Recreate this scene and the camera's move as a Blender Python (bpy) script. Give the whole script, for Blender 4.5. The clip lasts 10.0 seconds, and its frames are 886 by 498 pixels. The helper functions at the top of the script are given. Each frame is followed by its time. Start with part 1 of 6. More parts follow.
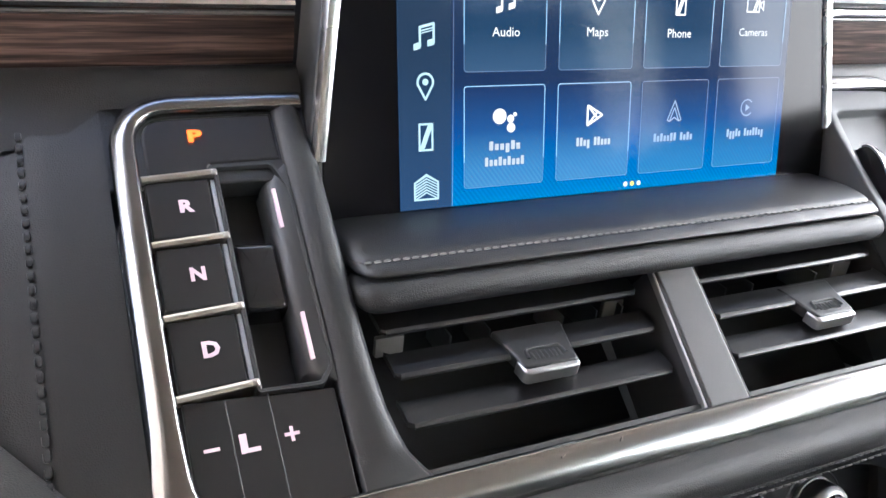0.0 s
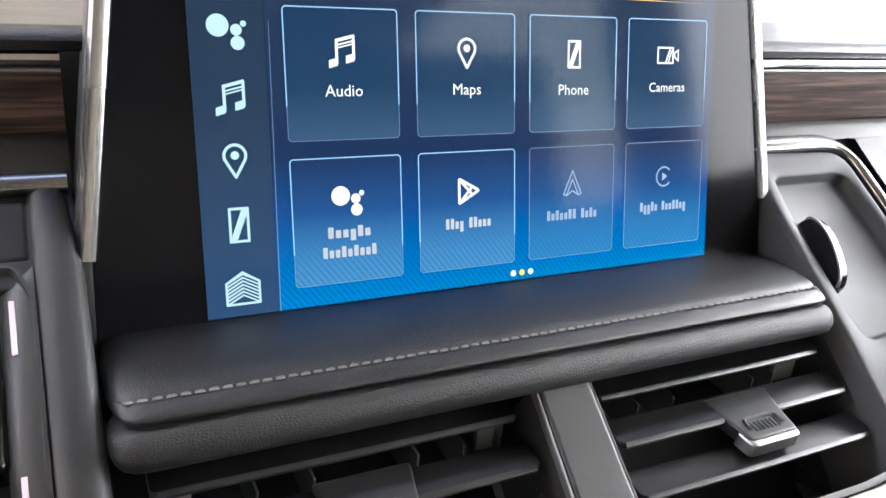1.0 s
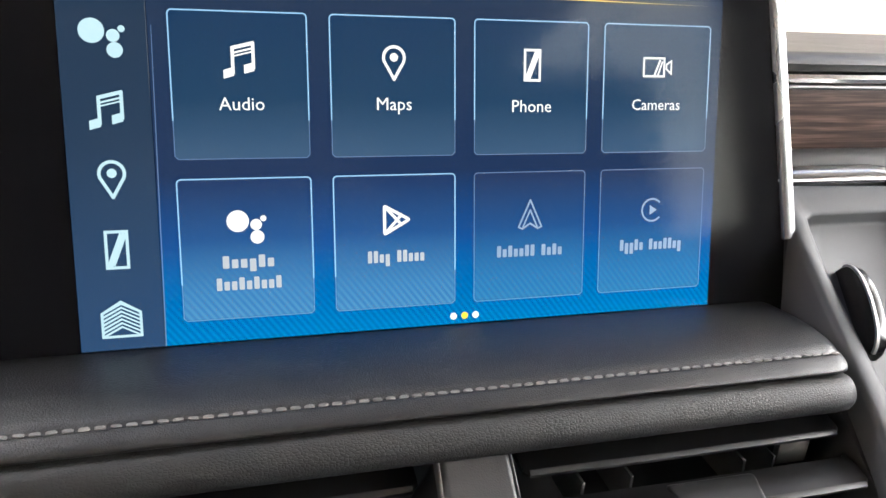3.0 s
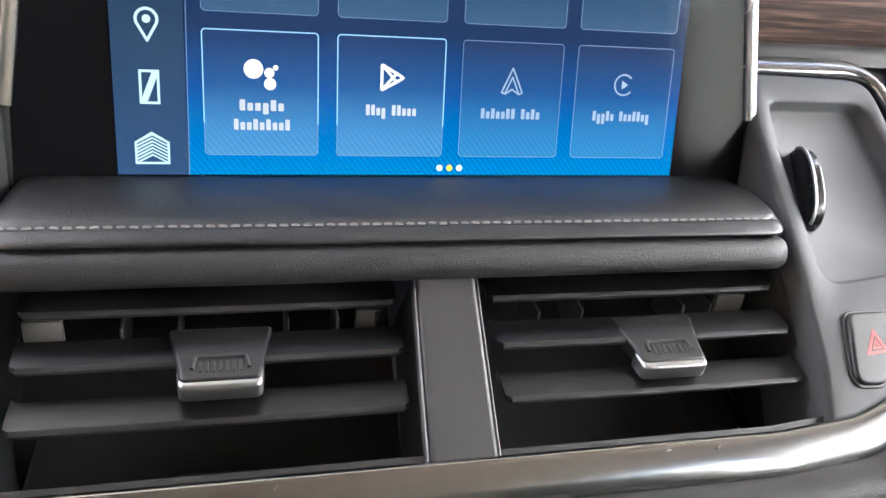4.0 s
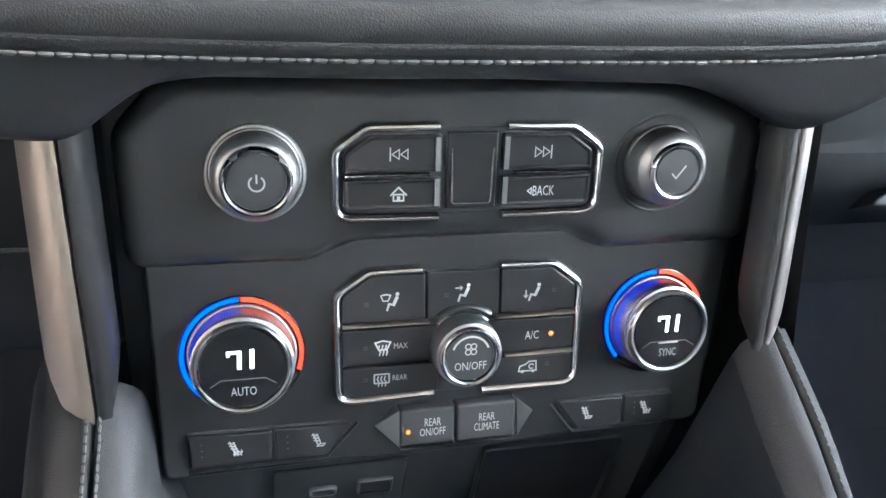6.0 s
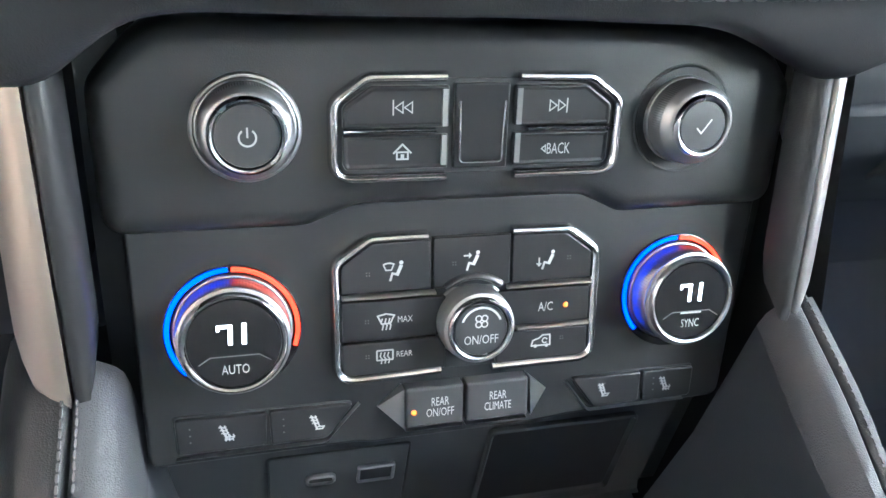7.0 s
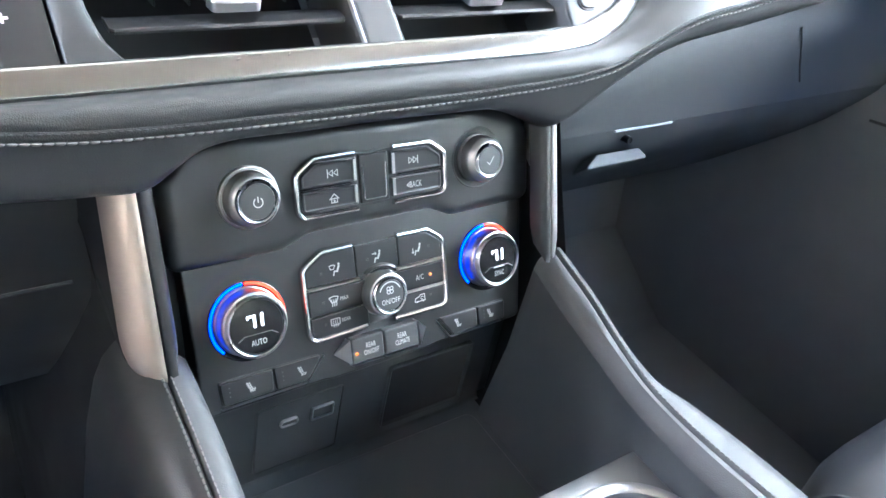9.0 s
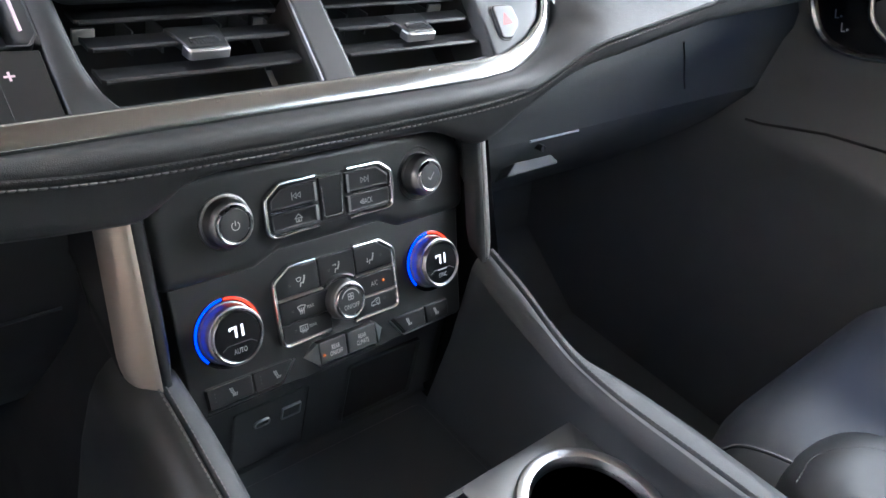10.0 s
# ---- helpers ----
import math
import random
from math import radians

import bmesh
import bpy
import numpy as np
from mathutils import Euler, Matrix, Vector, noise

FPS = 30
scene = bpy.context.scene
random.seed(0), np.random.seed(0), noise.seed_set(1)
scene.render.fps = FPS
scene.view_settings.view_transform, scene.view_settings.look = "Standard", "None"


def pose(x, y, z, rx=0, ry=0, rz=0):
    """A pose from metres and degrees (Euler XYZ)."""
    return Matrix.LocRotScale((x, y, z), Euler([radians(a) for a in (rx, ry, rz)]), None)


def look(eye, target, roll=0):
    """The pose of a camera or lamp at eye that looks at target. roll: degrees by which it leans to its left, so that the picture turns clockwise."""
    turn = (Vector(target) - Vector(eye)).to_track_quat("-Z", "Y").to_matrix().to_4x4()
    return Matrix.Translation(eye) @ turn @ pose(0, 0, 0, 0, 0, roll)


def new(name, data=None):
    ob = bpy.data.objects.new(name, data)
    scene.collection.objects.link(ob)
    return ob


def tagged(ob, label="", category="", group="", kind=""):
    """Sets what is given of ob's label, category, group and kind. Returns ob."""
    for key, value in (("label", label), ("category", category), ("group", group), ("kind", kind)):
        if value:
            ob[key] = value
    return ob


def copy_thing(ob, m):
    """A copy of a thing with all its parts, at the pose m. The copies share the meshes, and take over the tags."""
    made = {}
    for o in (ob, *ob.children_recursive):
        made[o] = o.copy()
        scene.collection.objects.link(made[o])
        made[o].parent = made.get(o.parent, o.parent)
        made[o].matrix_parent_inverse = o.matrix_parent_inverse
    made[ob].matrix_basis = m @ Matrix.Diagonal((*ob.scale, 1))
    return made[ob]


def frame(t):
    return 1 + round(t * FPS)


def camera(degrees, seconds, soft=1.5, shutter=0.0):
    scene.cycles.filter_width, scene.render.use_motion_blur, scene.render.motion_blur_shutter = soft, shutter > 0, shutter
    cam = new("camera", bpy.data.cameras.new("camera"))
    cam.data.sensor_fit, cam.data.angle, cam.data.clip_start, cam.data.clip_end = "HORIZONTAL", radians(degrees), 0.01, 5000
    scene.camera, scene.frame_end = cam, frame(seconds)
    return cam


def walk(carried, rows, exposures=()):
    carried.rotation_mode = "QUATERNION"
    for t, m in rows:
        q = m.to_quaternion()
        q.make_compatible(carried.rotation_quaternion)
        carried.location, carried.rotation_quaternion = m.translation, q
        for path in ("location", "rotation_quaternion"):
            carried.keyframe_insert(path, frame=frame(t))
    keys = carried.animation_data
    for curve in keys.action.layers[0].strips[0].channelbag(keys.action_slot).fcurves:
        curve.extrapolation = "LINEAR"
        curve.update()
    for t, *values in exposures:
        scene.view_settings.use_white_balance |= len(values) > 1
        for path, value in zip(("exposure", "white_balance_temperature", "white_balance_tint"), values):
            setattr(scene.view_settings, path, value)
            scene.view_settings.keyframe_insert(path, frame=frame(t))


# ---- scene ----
cam = camera(58.05, 10.0)
PATH = [
    (0, (-0.2416, -0.2917, 0.8309), (0.5766, 1.2791, -0.098), 6.69),
    (0.5, (-0.1981, -0.2695, 0.8264), (0.6706, 1.3073, -0.045), 6.82),
    (1, (-0.1568, -0.2441, 0.8213), (0.7108, 1.3635, 0.0072), 6.24),
    (1.5, (-0.1237, -0.2335, 0.8163), (0.6756, 1.4268, 0.039), 5.37),
    (2, (-0.0994, -0.2305, 0.8171), (0.6001, 1.4808, 0.054), 4.56),
    (2.2, (-0.0923, -0.2312, 0.8163), (0.5772, 1.4961, 0.0624), 4.33),
    (3.3, (-0.0689, -0.2403, 0.8178), (0.4518, 1.4978, -0.0236), 4.81),
    (3.5, (-0.0688, -0.2492, 0.8163), (0.4388, 1.4768, -0.0573), 5.30),
    (4, (-0.0693, -0.2844, 0.8143), (0.4209, 1.3823, -0.1764), 7.05),
    (4.5, (-0.0756, -0.3131, 0.8062), (0.4054, 1.281, -0.3017), 8.58),
    (5, (-0.0786, -0.3373, 0.7831), (0.4005, 1.1823, -0.4258), 9.54),
    (5.5, (-0.0809, -0.3525, 0.7529), (0.3942, 1.1148, -0.5204), 9.56),
    (6, (-0.0824, -0.347, 0.7178), (0.3901, 1.1029, -0.5764), 9.19),
    (6.2, (-0.0826, -0.3365, 0.7066), (0.3871, 1.1002, -0.6032), 9.26),
    (7.3, (-0.0899, -0.3349, 0.6924), (0.4629, 1.0969, -0.5899), 9.65),
    (7.5, (-0.098, -0.3493, 0.7036), (0.4947, 1.0815, -0.562), 9.75),
    (8, (-0.1406, -0.3884, 0.7366), (0.6144, 0.9988, -0.4904), 11.02),
    (8.5, (-0.1898, -0.4286, 0.7695), (0.7414, 0.8867, -0.4148), 12.17),
    (9, (-0.2343, -0.455, 0.7931), (0.8508, 0.7795, -0.3465), 12.81),
    (9.5, (-0.2727, -0.4669, 0.8187), (0.927, 0.6842, -0.2928), 13.56),
    (10, (-0.2957, -0.4736, 0.8259), (0.978, 0.6194, -0.2618), 13.80),
]
EXPOSURES = [(0.0, 5.05, 5400, 10), (1.0, 4.92, 5550, 10), (2.0, 4.8, 5800, 10), (3.5, 5.02, 5750, 10), (4.5, 5.45, 5450, 9), (5.5, 6.0, 5200, 6), (6.2, 6.1, 5100, 5), (7.3, 6.5, 5050, 4), (8.5, 6.62, 4920, 4), (9.3, 6.66, 4980, 4), (10.0, 5.2, 5150, 7)]
walk(cam, [(t, look(eye, target, roll)) for t, eye, target, roll in PATH], EXPOSURES)

# ---- light ----
world = bpy.data.worlds.new("sky")
scene.world = world
world.use_nodes = True
wn, wl = world.node_tree.nodes, world.node_tree.links
sky = wn.new("ShaderNodeTexSky")
sky.sky_type, sky.sun_disc = "NISHITA", False
sky.dust_density, sky.ozone_density = 4.0, 0.7
sky.sun_elevation, sky.sun_rotation = radians(50), radians(-93.6)
wn["Background"].inputs["Strength"].default_value = 0.055
wl.new(sky.outputs["Color"], wn["Background"].inputs["Color"])
sun = new("sun", bpy.data.lights.new("sun", "SUN"))
sun.data.energy, sun.data.angle, sun.data.color = 5.0, radians(0.5), (1.0, 0.95, 0.87)
sun.matrix_world = look((-6.36, -0.4, 7.66), (0, 0, 0))


# ---- materials ----
GLOW = 0.052  # lit parts, set against the daylight and its exposure

def material(name, colour=(0.5, 0.5, 0.5), rough=0.5, metal=0.0, spec=0.5, grain=0.0, scale=400.0, vary=0.15, emit=None, power=1.0, stretch=(1, 1, 1), cells=False, coat=0.0):
    """A surface with fine relief and two scales of variation."""
    m = bpy.data.materials.new(name)
    m.use_nodes = True
    n, l = m.node_tree.nodes, m.node_tree.links
    b = n["Principled BSDF"]
    b.inputs["Base Color"].default_value = (*colour, 1)
    b.inputs["Roughness"].default_value = rough
    b.inputs["Metallic"].default_value = metal
    b.inputs["Specular IOR Level"].default_value = spec
    b.inputs["Coat Weight"].default_value = coat
    if emit:
        b.inputs["Emission Color"].default_value = (*emit, 1)
        b.inputs["Emission Strength"].default_value = power * GLOW
        return m
    tc = n.new("ShaderNodeTexCoord")
    mp = n.new("ShaderNodeMapping")
    mp.inputs["Scale"].default_value = stretch
    l.new(tc.outputs["Object"], mp.inputs["Vector"])
    big, fine = n.new("ShaderNodeTexNoise"), n.new("ShaderNodeTexNoise")
    big.inputs["Scale"].default_value, big.inputs["Detail"].default_value = 18, 5
    fine.inputs["Scale"].default_value, fine.inputs["Detail"].default_value = scale, 2
    l.new(mp.outputs["Vector"], big.inputs["Vector"])
    l.new(mp.outputs["Vector"], fine.inputs["Vector"])
    mix = n.new("ShaderNodeMix")
    mix.data_type = "RGBA"
    mix.inputs["A"].default_value = (*[c * (1 - vary) for c in colour], 1)
    mix.inputs["B"].default_value = (*[min(1, c * (1 + vary)) for c in colour], 1)
    l.new(big.outputs["Fac"], mix.inputs["Factor"])
    l.new(mix.outputs["Result"], b.inputs["Base Color"])
    rr = n.new("ShaderNodeMapRange")
    rr.inputs["To Min"].default_value, rr.inputs["To Max"].default_value = rough * 0.8, min(1, rough * 1.2)
    l.new(big.outputs["Fac"], rr.inputs["Value"])
    l.new(rr.outputs["Result"], b.inputs["Roughness"])
    if grain:
        bump = n.new("ShaderNodeBump")
        bump.inputs["Strength"].default_value, bump.inputs["Distance"].default_value = grain, 0.0004
        if cells:
            vo = n.new("ShaderNodeTexVoronoi")
            vo.feature = "DISTANCE_TO_EDGE"
            vo.inputs["Scale"].default_value = scale
            l.new(mp.outputs["Vector"], vo.inputs["Vector"])
            mr = n.new("ShaderNodeMapRange")
            mr.inputs["From Max"].default_value = 0.25
            l.new(vo.outputs["Distance"], mr.inputs["Value"])
            l.new(mr.outputs["Result"], bump.inputs["Height"])
        else:
            l.new(fine.outputs["Fac"], bump.inputs["Height"])
        l.new(bump.outputs["Normal"], b.inputs["Normal"])
    return m


LEATHER = material("black_leather", (0.016, 0.0162, 0.0165), 0.37, spec=0.5, grain=0.20, scale=1100, cells=True, vary=0.2)
MATTLEATHER = material("matt_black_leather", (0.019, 0.0192, 0.0195), 0.50, spec=0.45, grain=0.26, scale=1000, cells=True, vary=0.2, stretch=(0.8, 1.2, 1.2))
PADDING = material("dash_padding_leather", (0.022, 0.0218, 0.0215), 0.56, spec=0.42, grain=0.26, scale=1000, cells=True, vary=0.2)
SEAT = material("seat_leather", (0.042, 0.043, 0.045), 0.44, grain=0.24, scale=1000, cells=True, vary=0.2)
RAIL_SKIN = material("rail_leather", (0.040, 0.041, 0.043), 0.50, spec=0.45, grain=0.26, scale=1000, cells=True, vary=0.2)
SOFT = material("soft_black_plastic", (0.024, 0.0245, 0.025), 0.46, spec=0.42, grain=0.25, scale=1500)
HARD = material("matte_black_plastic", (0.030, 0.031, 0.032), 0.42, grain=0.12, scale=2500)
GLOVE = material("glove_box_plastic", (0.075, 0.078, 0.080), 0.62, grain=0.2, scale=1600)
GREY = material("dark_grey_plastic", (0.055, 0.058, 0.062), 0.45, grain=0.15, scale=2000)
DOORTRIM = material("door_plastic", (0.11, 0.112, 0.115), 0.45, grain=0.2, scale=1500)
BAR = material("bar_grey_plastic", (0.034, 0.034, 0.035), 0.42, grain=0.15, scale=2000)
PANEL = material("dark_panel_plastic", (0.022, 0.0225, 0.023), 0.33, grain=0.15, scale=1800)
DARK = material("deep_black_plastic", (0.020, 0.0205, 0.021), 0.5, grain=0.1, scale=1500)
RUBBER = material("tray_rubber", (0.030, 0.033, 0.036), 0.38, grain=0.3, scale=1800)
GLASS = material("display_glass", (0.006, 0.006, 0.007), 0.10, spec=0.09, vary=0.05)
SEMI = material("semi_gloss_black", (0.020, 0.020, 0.021), 0.30, vary=0.05)
GLOSS = material("gloss_black", (0.012, 0.012, 0.013), 0.15, vary=0.1)
CHROME = material("bright_chrome", (0.78, 0.79, 0.80), 0.14, metal=1.0, vary=0.03)
FRAMEMETAL = material("satin_chrome", (0.66, 0.66, 0.67), 0.20, metal=1.0, vary=0.04)
SATIN = material("satin_silver", (0.37, 0.37, 0.372), 0.32, metal=1.0, grain=0.05, scale=1200, vary=0.05, stretch=(0.05, 1, 1))
LOOPMETAL = material("worn_satin_silver", (0.25, 0.248, 0.246), 0.20, metal=1.0, grain=0.03, scale=1200, vary=0.08, stretch=(0.05, 1, 1))
POST = material("satin_post_metal", (0.40, 0.385, 0.37), 0.48, metal=1.0, vary=0.04)
# warm tint puts the tan ground's reflection into the left post's metal
POSTL = material("warm_tint_post_metal", (0.40, 0.34, 0.29), 0.50, metal=1.0, vary=0.04)
# dull plastic; also shade painted on the driver's firewall and left post's side
DULL = material("dull_black_and_shade", (0.012, 0.012, 0.0125), 0.75, spec=0.12, grain=0.2, scale=1500)
BLACK = material("duct_black", (0.012, 0.012, 0.013), 0.8, grain=0.1, scale=1500)
SLAT = material("vent_black_plastic", (0.007, 0.007, 0.0075), 0.33, spec=0.35, grain=0.1, scale=2500)
BRIGHT = material("bright_satin", (0.45, 0.45, 0.455), 0.27, metal=1.0, vary=0.04)
THREADDARK = material("dark_thread", (0.045, 0.044, 0.043), 0.8, grain=0.5, scale=3000)
KNOB = material("knob_grey_metal", (0.34, 0.338, 0.335), 0.46, metal=1.0, grain=0.05, scale=1500, vary=0.05)
THREAD = material("grey_thread", (0.17, 0.167, 0.163), 0.8, grain=0.5, scale=3000)
# bluish base holds the sky that the selector's strips reflect
STRIP = material("pale_silver_sky_tint", (0.33, 0.36, 0.40), 0.30, coat=0.5, vary=0.08)
LEDGE = material("brushed_ledge_metal", (0.50, 0.47, 0.43), 0.30, metal=1.0, grain=0.06, scale=1500, vary=0.08)
FACE = material("climate_face_black", (0.014, 0.0145, 0.015), 0.36, grain=0.12, scale=2200)
KEYCAP = material("button_black", (0.014, 0.014, 0.0145), 0.32, grain=0.06, scale=2500)
THREADMID = material("mid_thread", (0.12, 0.117, 0.114), 0.8, grain=0.5, scale=3000)
PRINT = material("white_print", (0.40, 0.40, 0.40), 0.6, vary=0.05)
DIM = material("grey_print", (0.13, 0.13, 0.13), 0.6, vary=0.05)
PINK = material("pale_pink_print", (0.66, 0.50, 0.58), 0.5, vary=0.05)
CARPET = material("dark_grey_carpet", (0.14, 0.144, 0.148), 0.95, grain=1.0, scale=900)
LINER = material("roof_lining", (0.30, 0.266, 0.225), 0.95, grain=0.6, scale=800)
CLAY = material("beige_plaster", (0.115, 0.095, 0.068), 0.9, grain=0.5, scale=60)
BLUEPAINT = material("blue_grey_paint", (0.12, 0.16, 0.20), 0.7)
WHITEPAINT = material("white_wall_paint", (0.8, 0.8, 0.78), 0.7)
PAVING = material("pale_paving", (0.42, 0.39, 0.35), 0.9, grain=0.6, scale=40)
REARTRIM = material("dark_rear_trim", (0.12, 0.11, 0.105), 0.8)
PALE = material("pale_plaster", (0.72, 0.70, 0.67), 0.9, grain=0.5, scale=60)
BROWN = material("brown_plaster", (0.50, 0.42, 0.34), 0.9, grain=0.5, scale=60)
GUNMETAL = material("gunmetal_plate", (0.22, 0.22, 0.22), 0.5, metal=1.0, grain=0.05, scale=1200)

def tinted_glass(name, through_it):
    m = bpy.data.materials.new(name)
    m.use_nodes = True
    n, l = m.node_tree.nodes, m.node_tree.links
    n.remove(n["Principled BSDF"])
    t, g, x = n.new("ShaderNodeBsdfTransparent"), n.new("ShaderNodeBsdfGlossy"), n.new("ShaderNodeMixShader")
    t.inputs["Color"].default_value = (*[through_it * k for k in (1.0, 1.02, 0.98)], 1)
    g.inputs["Roughness"].default_value = 0.02
    x.inputs["Fac"].default_value = 0.06
    l.new(t.outputs[0], x.inputs[1])
    l.new(g.outputs[0], x.inputs[2])
    l.new(x.outputs[0], n["Material Output"].inputs["Surface"])
    return m


TINT = tinted_glass("tinted_glass", 0.75)
DEEPTINT = tinted_glass("rear_glass", 0.45)
BODY = material("car_paint", (0.30, 0.05, 0.04), 0.25, coat=0.5)
RED = material("red_print", (0.45, 0.03, 0.03), 0.5)
LIGHTPANEL = material("mid_grey_plastic", (0.046, 0.048, 0.051), 0.58, spec=0.35, grain=0.15, scale=2000)
MECH = material("pale_vent_gear", (0.11, 0.104, 0.095), 0.6)
L_WHITE = material("lit_white", (0, 0, 0), emit=(1.0, 0.92, 0.78), power=0.85)
L_ICE = material("lit_ice_blue", (0, 0, 0), emit=(0.60, 0.80, 0.78), power=0.72)
L_EDGE = material("lit_tile_edge", (0, 0, 0), emit=(0.36, 0.62, 0.80), power=0.75)
L_FAINT = material("lit_faint_edge", (0, 0, 0), emit=(0.10, 0.16, 0.26), power=1.0)
L_DIM = material("lit_dim_grey", (0, 0, 0), emit=(0.22, 0.28, 0.36), power=1.0)
L_YELLOW = material("lit_yellow", (0, 0, 0), emit=(1.0, 0.62, 0.03), power=1.0)
L_TEXT = material("lit_caption", (0, 0, 0), emit=(0.56, 0.55, 0.53), power=0.75)
L_AMBER = material("lit_amber", (0, 0, 0), emit=(1.0, 0.19, 0.008), power=0.9)
L_DIGIT = material("lit_digit", (0, 0, 0), emit=(1.0, 0.92, 0.84), power=1.6)
L_PARK = material("lit_park", (0, 0, 0), emit=(1.0, 0.12, 0.006), power=2.6)
L_BLUE = material("lit_blue", (0, 0, 0), emit=(0.0, 0.035, 1.0), power=2.2)
L_RED = material("lit_red", (0, 0, 0), emit=(1.0, 0.022, 0.003), power=1.8)


def wood():
    m = bpy.data.materials.new("walnut_veneer")
    m.use_nodes = True
    n, l = m.node_tree.nodes, m.node_tree.links
    b = n["Principled BSDF"]
    tc, mp = n.new("ShaderNodeTexCoord"), n.new("ShaderNodeMapping")
    mp.inputs["Scale"].default_value = (3.2, 100.0, 100.0)
    l.new(tc.outputs["Object"], mp.inputs["Vector"])
    a, c = n.new("ShaderNodeTexNoise"), n.new("ShaderNodeTexNoise")
    a.inputs["Scale"].default_value, a.inputs["Detail"].default_value, a.inputs["Distortion"].default_value = 3.0, 6, 0.9
    c.inputs["Scale"].default_value, c.inputs["Detail"].default_value = 16.0, 3
    l.new(mp.outputs["Vector"], a.inputs["Vector"])
    l.new(mp.outputs["Vector"], c.inputs["Vector"])
    add = n.new("ShaderNodeMath")
    add.operation = "MULTIPLY_ADD"
    add.inputs[1].default_value = 0.35
    l.new(c.outputs["Fac"], add.inputs[0])
    l.new(a.outputs["Fac"], add.inputs[2])
    ramp = n.new("ShaderNodeValToRGB")
    e = ramp.color_ramp.elements
    e[0].position, e[0].color = 0.46, (0.012, 0.007, 0.006, 1)
    e[1].position, e[1].color = 0.88, (0.16, 0.105, 0.085, 1)
    mid = e.new(0.68)
    mid.color = (0.055, 0.035, 0.029, 1)
    l.new(add.outputs["Value"], ramp.inputs["Fac"])
    l.new(ramp.outputs["Color"], b.inputs["Base Color"])
    b.inputs["Roughness"].default_value = 0.38
    b.inputs["Specular IOR Level"].default_value = 0.28
    bump = n.new("ShaderNodeBump")
    bump.inputs["Strength"].default_value, bump.inputs["Distance"].default_value = 0.3, 0.0003
    l.new(add.outputs["Value"], bump.inputs["Height"])
    l.new(bump.outputs["Normal"], b.inputs["Normal"])
    return m


WOOD = wood()


def lit_gradient(name, stops, stripes=0.0, power=1.0, span=0.13):
    """A lit display area whose colour changes with height, with fine slanting lines low down."""
    m = bpy.data.materials.new(name)
    m.use_nodes = True
    n, l = m.node_tree.nodes, m.node_tree.links
    b = n["Principled BSDF"]
    b.inputs["Base Color"].default_value, b.inputs["Roughness"].default_value = (0.004, 0.004, 0.005, 1), 0.1
    b.inputs["Specular IOR Level"].default_value = 0.09
    tc, sep = n.new("ShaderNodeTexCoord"), n.new("ShaderNodeSeparateXYZ")
    l.new(tc.outputs["Object"], sep.inputs["Vector"])
    div = n.new("ShaderNodeMath")
    div.operation, div.inputs[1].default_value = "DIVIDE", span
    l.new(sep.outputs["Y"], div.inputs[0])
    ramp = n.new("ShaderNodeValToRGB")
    e = ramp.color_ramp.elements
    stops = [(p, (r * 1.05, g * 0.98, b_ * 0.80)) for p, (r, g, b_) in stops]
    e[0].position, e[0].color = stops[0][0], (*stops[0][1], 1)
    e[1].position, e[1].color = stops[-1][0], (*stops[-1][1], 1)
    for p, c in stops[1:-1]:
        e.new(p).color = (*c, 1)
    l.new(div.outputs["Value"], ramp.inputs["Fac"])
    out = ramp.outputs["Color"]
    if stripes:
        mp = n.new("ShaderNodeMapping")
        mp.inputs["Rotation"].default_value = (0, 0, radians(-38))
        l.new(tc.outputs["Object"], mp.inputs["Vector"])
        wave = n.new("ShaderNodeTexWave")
        wave.inputs["Scale"].default_value = 170
        wave.inputs["Distortion"].default_value = 0
        l.new(mp.outputs["Vector"], wave.inputs["Vector"])
        fade = n.new("ShaderNodeMapRange")
        fade.inputs["From Min"].default_value, fade.inputs["From Max"].default_value = 0.035, 0.012
        fade.inputs["To Min"].default_value, fade.inputs["To Max"].default_value = 0.0, stripes
        l.new(sep.outputs["Y"], fade.inputs["Value"])
        mul = n.new("ShaderNodeMath")
        mul.operation = "MULTIPLY"
        l.new(wave.outputs["Fac"], mul.inputs[0])
        l.new(fade.outputs["Result"], mul.inputs[1])
        mix = n.new("ShaderNodeMix")
        mix.data_type = "RGBA"
        mix.inputs["B"].default_value = (0.0, 0.06, 0.22, 1)
        l.new(mul.outputs["Value"], mix.inputs["Factor"])
        l.new(out, mix.inputs["A"])
        out = mix.outputs["Result"]
    l.new(out, b.inputs["Emission Color"])
    b.inputs["Emission Strength"].default_value = power * GLOW
    return m


L_BACK = lit_gradient("lit_home_page", [(0.0, (0.002, 0.204, 0.528)), (0.10, (0.002, 0.141, 0.426)), (0.24, (0.007, 0.057, 0.230)), (0.42, (0.009, 0.023, 0.073)), (1.0, (0.015, 0.028, 0.059))], 0.75)
L_SIDE = lit_gradient("lit_sidebar", [(0.0, (0.021, 0.053, 0.132)), (0.5, (0.015, 0.032, 0.069)), (1.0, (0.013, 0.026, 0.053))])
L_TILE = lit_gradient("lit_tile", [(0.0, (0.089, 0.276, 0.512)), (0.12, (0.059, 0.204, 0.426)), (0.26, (0.015, 0.065, 0.213)), (0.40, (0.011, 0.028, 0.094)), (0.46, (0.034, 0.074, 0.150)), (0.60, (0.012, 0.038, 0.090)), (1.0, (0.006, 0.022, 0.070))], 0.45)
